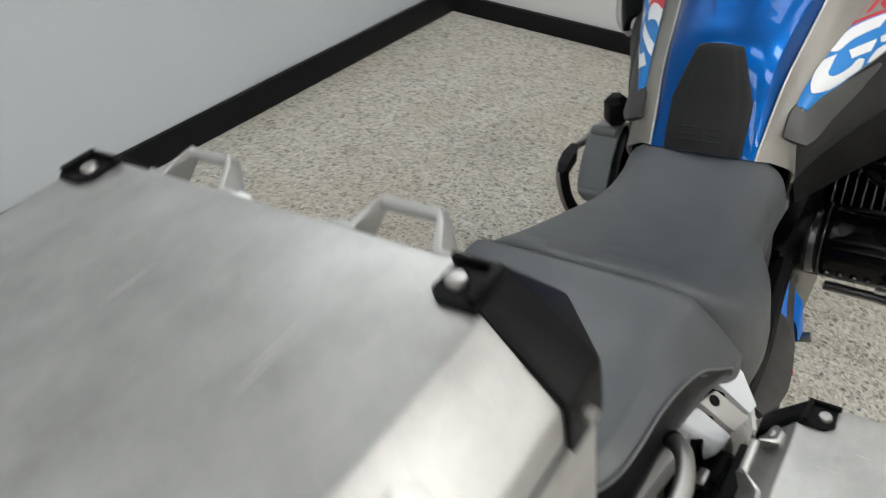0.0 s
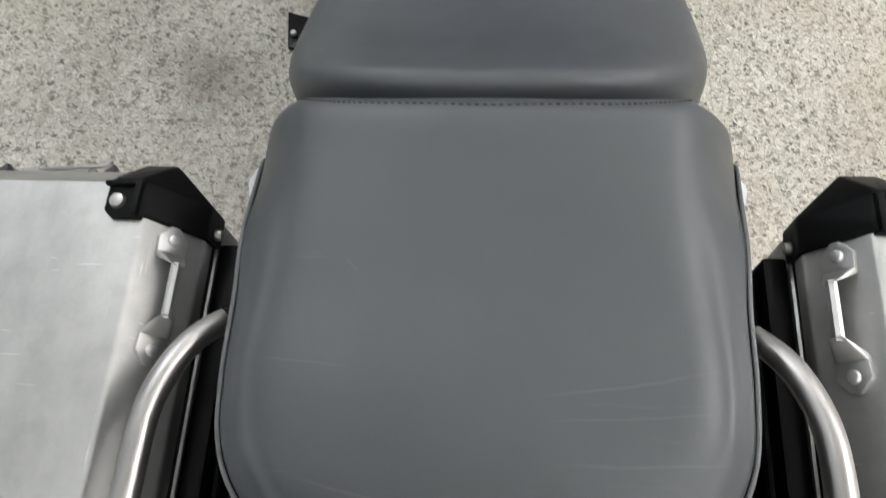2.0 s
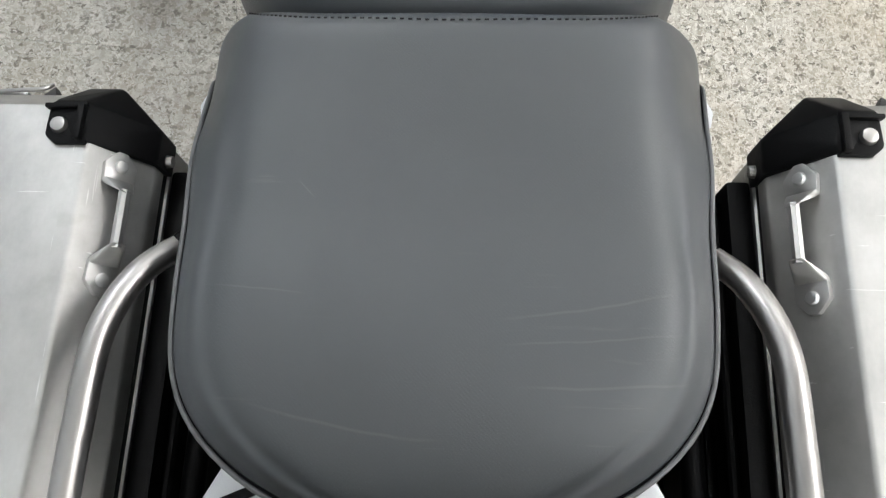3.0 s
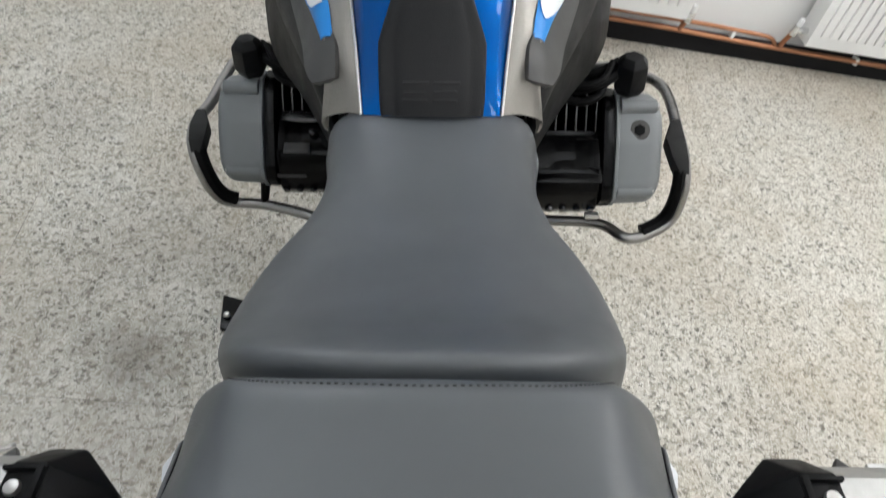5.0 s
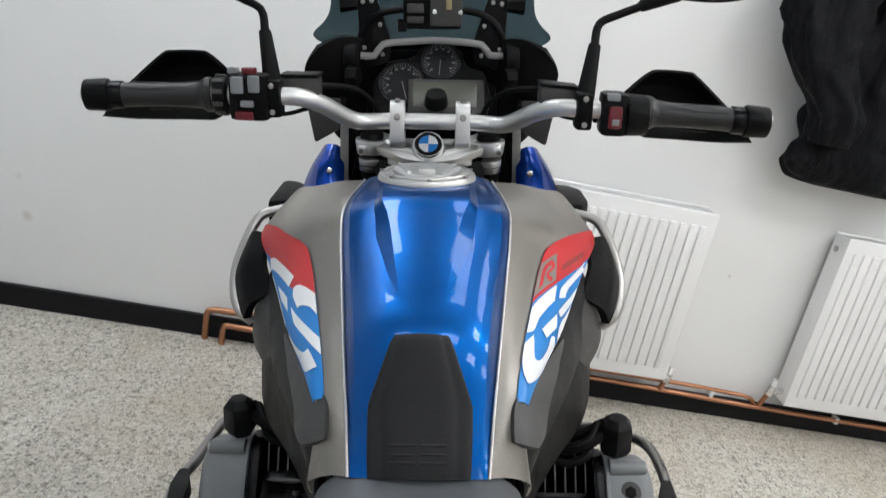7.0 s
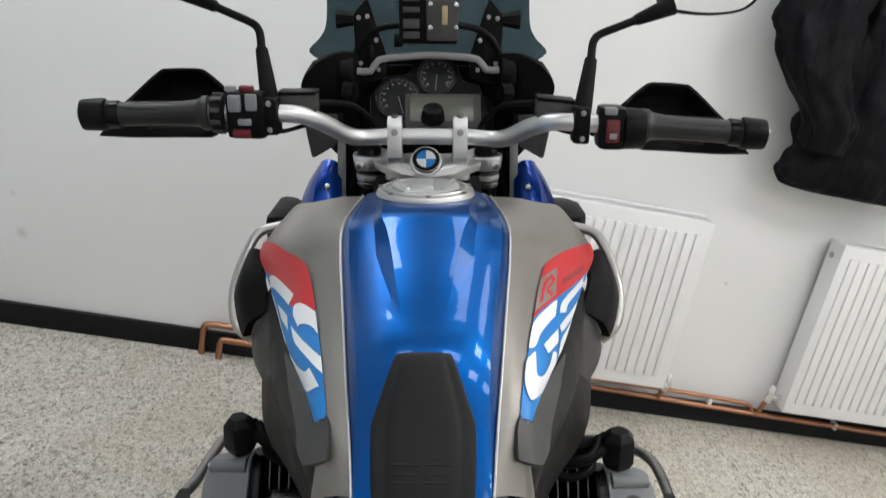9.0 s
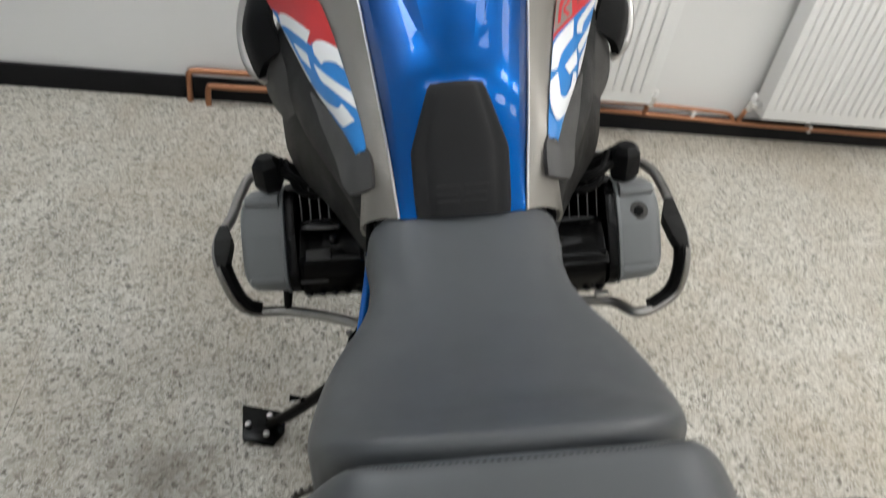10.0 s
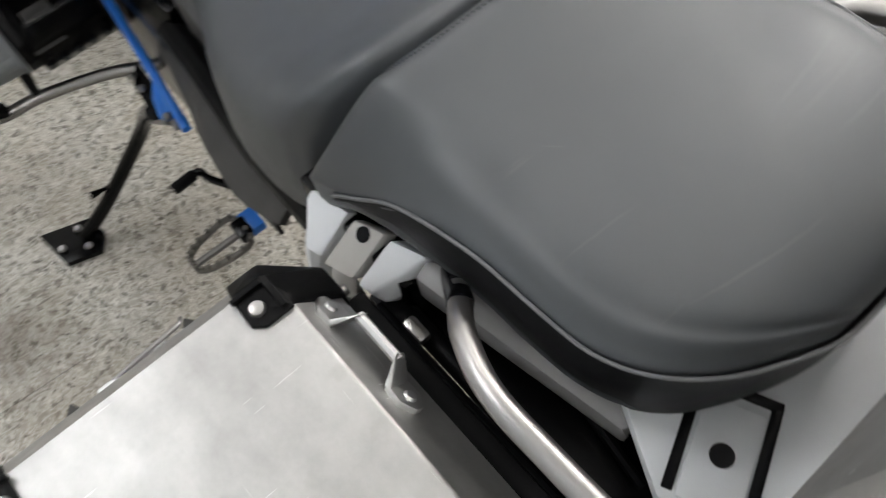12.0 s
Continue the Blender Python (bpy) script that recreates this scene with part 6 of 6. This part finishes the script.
tb = Vector((-0.001, -0.466, 0.833))
tc = thing("top_case", "brushed aluminium top case with black plastic corners", "luggage case", BIKE @ Matrix.Translation(tb))
part("body", rect_rings([(-0.168, 0.168, -0.155, 0.172, 0.034), (-0.182, 0.182, -0.172, 0.188, 0.13), (-0.186, 0.186, -0.178, 0.192, 0.258)], 0.006, 0.028), M_CASE, tc, "", 14)
part("gasket", rect_rings([(-0.183, 0.183, -0.175, 0.189, 0.257), (-0.183, 0.183, -0.175, 0.189, 0.270)], 0.001, 0.027), M_RUBBER, tc)
part("lid", rect_rings([(-0.186, 0.186, -0.178, 0.192, 0.268, 0.028), (-0.186, 0.186, -0.178, 0.192, 0.290, 0.028), (-0.152, 0.152, -0.156, 0.165, 0.324, 0.010)], 0.0022), M_CASE, tc, "worn brushed aluminium lid with chamfered edges", 30)
for sx in (-1, 1):
    for sy, y_r, y_e in ((-1, -0.156, -0.178), (1, 0.165, 0.192)):
        corner_cap(tc, (sx * 0.152, y_r), (sx * 0.186, y_e), 0.324, 0.290, 0.262, sx, sy, 0.045)
    tie_handle(tc, (sx * 0.112, 0.179, 0.3065), (sx * 0.041, 0.179, 0.3065), (0, 0.77, 0.64), 0.021)
    tie_handle(tc, (sx * 0.169, 0.06, 0.3065), (sx * 0.169, -0.02, 0.3065), (sx * 0.70, 0, 0.72), 0.020)


# ------------------------------------------------------------ radiators, pipes, jacket
def radiator(u0, u1, z0, z1, deep):
    r = thing("radiator", "white enamelled panel radiator on wall brackets", "radiator", ROOM @ Matrix.Translation(((u0 + u1) / 2, BACK, z0)), "radiators")
    w, h = u1 - u0, z1 - z0
    face = box((w, 0.012, h), (0, -deep, h / 2), 0.004)
    n = int(round((w - 0.05) / 0.0333))
    ribs = []
    for k in range(n):
        x = -w / 2 + 0.025 + (k + 0.5) * (w - 0.05) / n
        ribs.append(x)
    front = part("front_panel", face, M_RADIATOR, r)
    rib = None
    for x in ribs:
        if rib is None:
            rib = part("rib", box((0.0225, 0.012, h - 0.085), (0, 0, 0), 0.0055), M_RADIATOR, front)
            one = rib
        else:
            one = new("rib", rib.data)
            one.parent = front
        one.location = (x, -deep - 0.0075, h / 2)
    part("back_panel", box((w, 0.012, h), (0, -0.03, h / 2), 0.004), M_RADIATOR, r)
    for sx in (-1, 1):
        side = part("side_panel", box((0.003, deep - 0.03, h - 0.004), (sx * (w / 2 - 0.002), -deep / 2 - 0.012, h / 2), 0.001), M_RADIATOR, r)
        part("bleed_plug", rod((sx * (w / 2 - 0.004), -deep * 0.55, h - 0.05), (sx * (w / 2 + 0.004), -deep * 0.55, h - 0.05), 0.010, None, 16, 0.001), M_STEEL, side)
    grille = box((w - 0.006, 0.004, 0.012), (0, -deep + 0.012, h - 0.006), 0.001)
    box((w - 0.006, 0.004, 0.012), (0, -0.04, h - 0.006), 0.001, None, 1, grille)
    for k in range(int(w / 0.0115)):
        x = -w / 2 + 0.006 + k * 0.0115
        box((0.0034, deep - 0.05, 0.003), (0, 0, 0), 0, Matrix.Translation((x, -deep / 2 - 0.014, h - 0.004)) @ pose(0, 0, 0, 0, 0, 18), 1, grille)
    part("top_grille", grille, M_RADIATOR, r)
    # solid black block: the shade between the grille slats, put in as colour
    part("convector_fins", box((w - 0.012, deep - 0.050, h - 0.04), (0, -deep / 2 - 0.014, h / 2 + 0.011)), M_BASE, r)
    for sx in (-1, 1):
        part("wall_bracket", box((0.03, 0.03, 0.10), (sx * w * 0.3, -0.012, h - 0.1), 0.002), M_RADIATOR, r)


radiator(0.224, 0.824, 0.160, 0.745, 0.115)
radiator(1.265, 1.865, 0.128, 0.742, 0.098)


def room_part(name, bm, mat, label, category, group=""):
    ob = part(name, bm, mat, None, label)
    ob.matrix_basis = ROOM
    return tagged(ob, label, category, group)


V = BACK - 0.040
pipe = room_part("heating_pipe", tube([(0.10, V, 0.088), (0.7, V, 0.085), (1.3, V, 0.072), (2.6, V, 0.062)], 0.0085, 12, 5), M_COPPER, "bare copper heating pipe along the skirting", "pipe")
branch = room_part("heating_pipe", tube([(0.15, V, 0.122), (0.86, V, 0.118), (1.10, V, 0.112), (1.165, V, 0.108), (1.19, V, 0.098), (1.203, V, 0.082)], 0.0075, 12, 6), M_COPPER, "upper copper heating pipe with a bent end", "pipe")
for u in (1.04, 1.52):
    part("pipe_clip", box((0.014, 0.03, 0.026), (u, V + 0.008, 0.098 if u < 1.2 else 0.070), 0.003), M_RADIATOR, pipe)
for u, zt in ((0.852, 0.150), (1.222, 0.165)):
    valve = thing("radiator_valve", "chrome radiator valve with a white cap on copper", "valve", ROOM @ Matrix.Translation((u, V, 0.085)), "radiator valves")
    part("riser", rod((0, 0, -0.002), (0.004, -0.02, zt - 0.105), 0.0085, None, 14), M_COPPER, valve)
    part("valve_body", rod((0.004, -0.02, zt - 0.108), (0.006, -0.028, zt - 0.070), 0.0145, 0.012, 14, 0.002), M_CHROME, valve)
    part("white_cap", rod((0.006, -0.028, zt - 0.072), (0.007, -0.03, zt - 0.045), 0.0095, 0.0085, 14, 0.002), M_RADIATOR, valve)
    d = 1 if u > 1 else -1
    part("union_nut", rod((0.005, -0.025, zt - 0.088), (d * 0.05, -0.03, zt - 0.085), 0.0135, 0.011, 8, 0.001), M_CHROME, valve)
room_part("floor_pipe", tube([(-0.700, V + 0.01, -0.004), (-0.700, V + 0.01, 0.07), (-0.697, V + 0.01, 0.098), (-0.675, V + 0.01, 0.108), (-0.55, V + 0.01, 0.110), (0.15, V, 0.122)], 0.0105, 12, 6), M_COPPER, "weathered copper pipe rising from the floor", "pipe")
room_part("floor_pipe", tube([(-0.640, V - 0.01, -0.004), (-0.640, V - 0.01, 0.045), (-0.636, V - 0.01, 0.062), (-0.62, V - 0.01, 0.069), (-0.5, V - 0.01, 0.070), (0.10, V, 0.088)], 0.0100, 12, 6), M_COPPER, "tarnished copper pipe rising from the floor", "pipe")


def cloth_loft(rings, folds, seed):
    """A hanging garment part: ellipse rings (u, z, half width, half depth, v) with folds that follow its length."""
    rnd = random.Random(seed)
    waves = [(rnd.choice((4, 6, 8, 10, 14, 18)), rnd.uniform(0, 6.3), rnd.uniform(-26, 26), rnd.uniform(0.3, 1)) for _ in range(7)]
    fine = [smooth_path([Vector(r[:3]) for r in rings], 7), smooth_path([Vector((r[3], r[4], 0)) for r in rings], 7)]
    b = bmesh.new()
    out = []
    for c, e in zip(*fine):
        ring_ = []
        for k in range(64):
            a = 2 * math.pi * k / 64
            d = sum(w * math.sin(n * a * 0.5 + ph + zf * c.y) for n, ph, zf, w in waves) / 6
            m = 1 + folds * d + 0.5 * folds * noise.noise(Vector((c.x * 9 + 3 * math.cos(a), c.y * 16 + seed, 2.5 * math.sin(a))))
            ring_.append(b.verts.new((c.x + e.x * math.cos(a) * m, c.z + e.y * math.sin(a) * m, c.y)))
        out.append(ring_)
    skin(b, out)
    return b


jacket = thing("jacket", "black padded cloth jacket hanging on a wall hook", "jacket", ROOM @ Matrix.Translation((1.15, BACK, 1.0)))
part("body", cloth_loft([(0.12, -0.112, -0.10, 0.15, 0.02), (0.08, -0.098, -0.10, 0.215, 0.045), (0.060, -0.062, -0.10, 0.258, 0.062), (0.060, -0.01, -0.10, 0.255, 0.072), (0.075, 0.06, -0.10, 0.24, 0.07), (0.10, 0.2, -0.10, 0.22, 0.075), (0.12, 0.45, -0.095, 0.20, 0.07), (0.10, 0.66, -0.085, 0.17, 0.06), (0.08, 0.78, -0.07, 0.07, 0.045)], 0.34, 3), M_CLOTH, jacket, "", 70)
part("sleeve", cloth_loft([(-0.105, 0.02, -0.150, 0.060, 0.048), (-0.115, 0.12, -0.155, 0.085, 0.058), (-0.205, 0.25, -0.150, 0.105, 0.064), (-0.225, 0.40, -0.14, 0.11, 0.068), (-0.17, 0.58, -0.12, 0.10, 0.06), (-0.04, 0.70, -0.10, 0.07, 0.05)], 0.42, 8), M_CLOTH, jacket, "", 70)
part("sleeve", cloth_loft([(0.36, 0.0, -0.13, 0.065, 0.05), (0.35, 0.12, -0.13, 0.085, 0.06), (0.34, 0.35, -0.125, 0.09, 0.06), (0.28, 0.56, -0.11, 0.09, 0.06), (0.18, 0.70, -0.09, 0.07, 0.05)], 0.42, 5), M_CLOTH, jacket, "", 70)
part("back_hem", cloth_loft([(0.03, -0.045, -0.055, 0.14, 0.025), (0.04, 0.03, -0.05, 0.15, 0.03), (0.05, 0.25, -0.05, 0.15, 0.03)], 0.2, 11), M_CLOTH, jacket, "", 70)
part("zip", tube([(0.155, -0.178, 0.0), (0.165, -0.182, 0.2), (0.15, -0.172, 0.45)], 0.0035, 8, 5), M_STEEL, jacket)
hook = thing("wall_hook", "small steel coat hook on the wall", "hook", ROOM @ Matrix.Translation((1.23, BACK, 1.80)))
part("plate", box((0.03, 0.006, 0.07), (0, -0.003, 0), 0.002), M_STEEL, hook)
part("prong", tube([(0, -0.005, 0.0), (0, -0.05, -0.01), (0, -0.07, 0.015)], 0.005, 8, 5), M_STEEL, hook)

# floor tiles last
floor = structure("floor", box((7.0, 6.0, 0.1), (0.4, -0.7, -0.054)), M_JOINT, "speckled cream and grey terrazzo floor tiles", "floor")
PITCH = 0.43
tile_me = None
for i in range(-4, 9):
    for j in range(-9, 4):
        x, y = -0.419 + (i + 0.5) * PITCH, 0.915 + (j + 0.5) * PITCH
        if y > BACK + 0.2 or x < -2.6:
            continue
        if tile_me is None:
            ob = part("tile", box((PITCH - 0.0006, PITCH - 0.0006, 0.004), (0, 0, -0.002), 0.0003, None, 1), M_TERRAZZO, floor)
            tile_me = ob.data
        else:
            ob = new("tile", tile_me)
            ob.parent = floor
        ob.location = (x, y, 0)
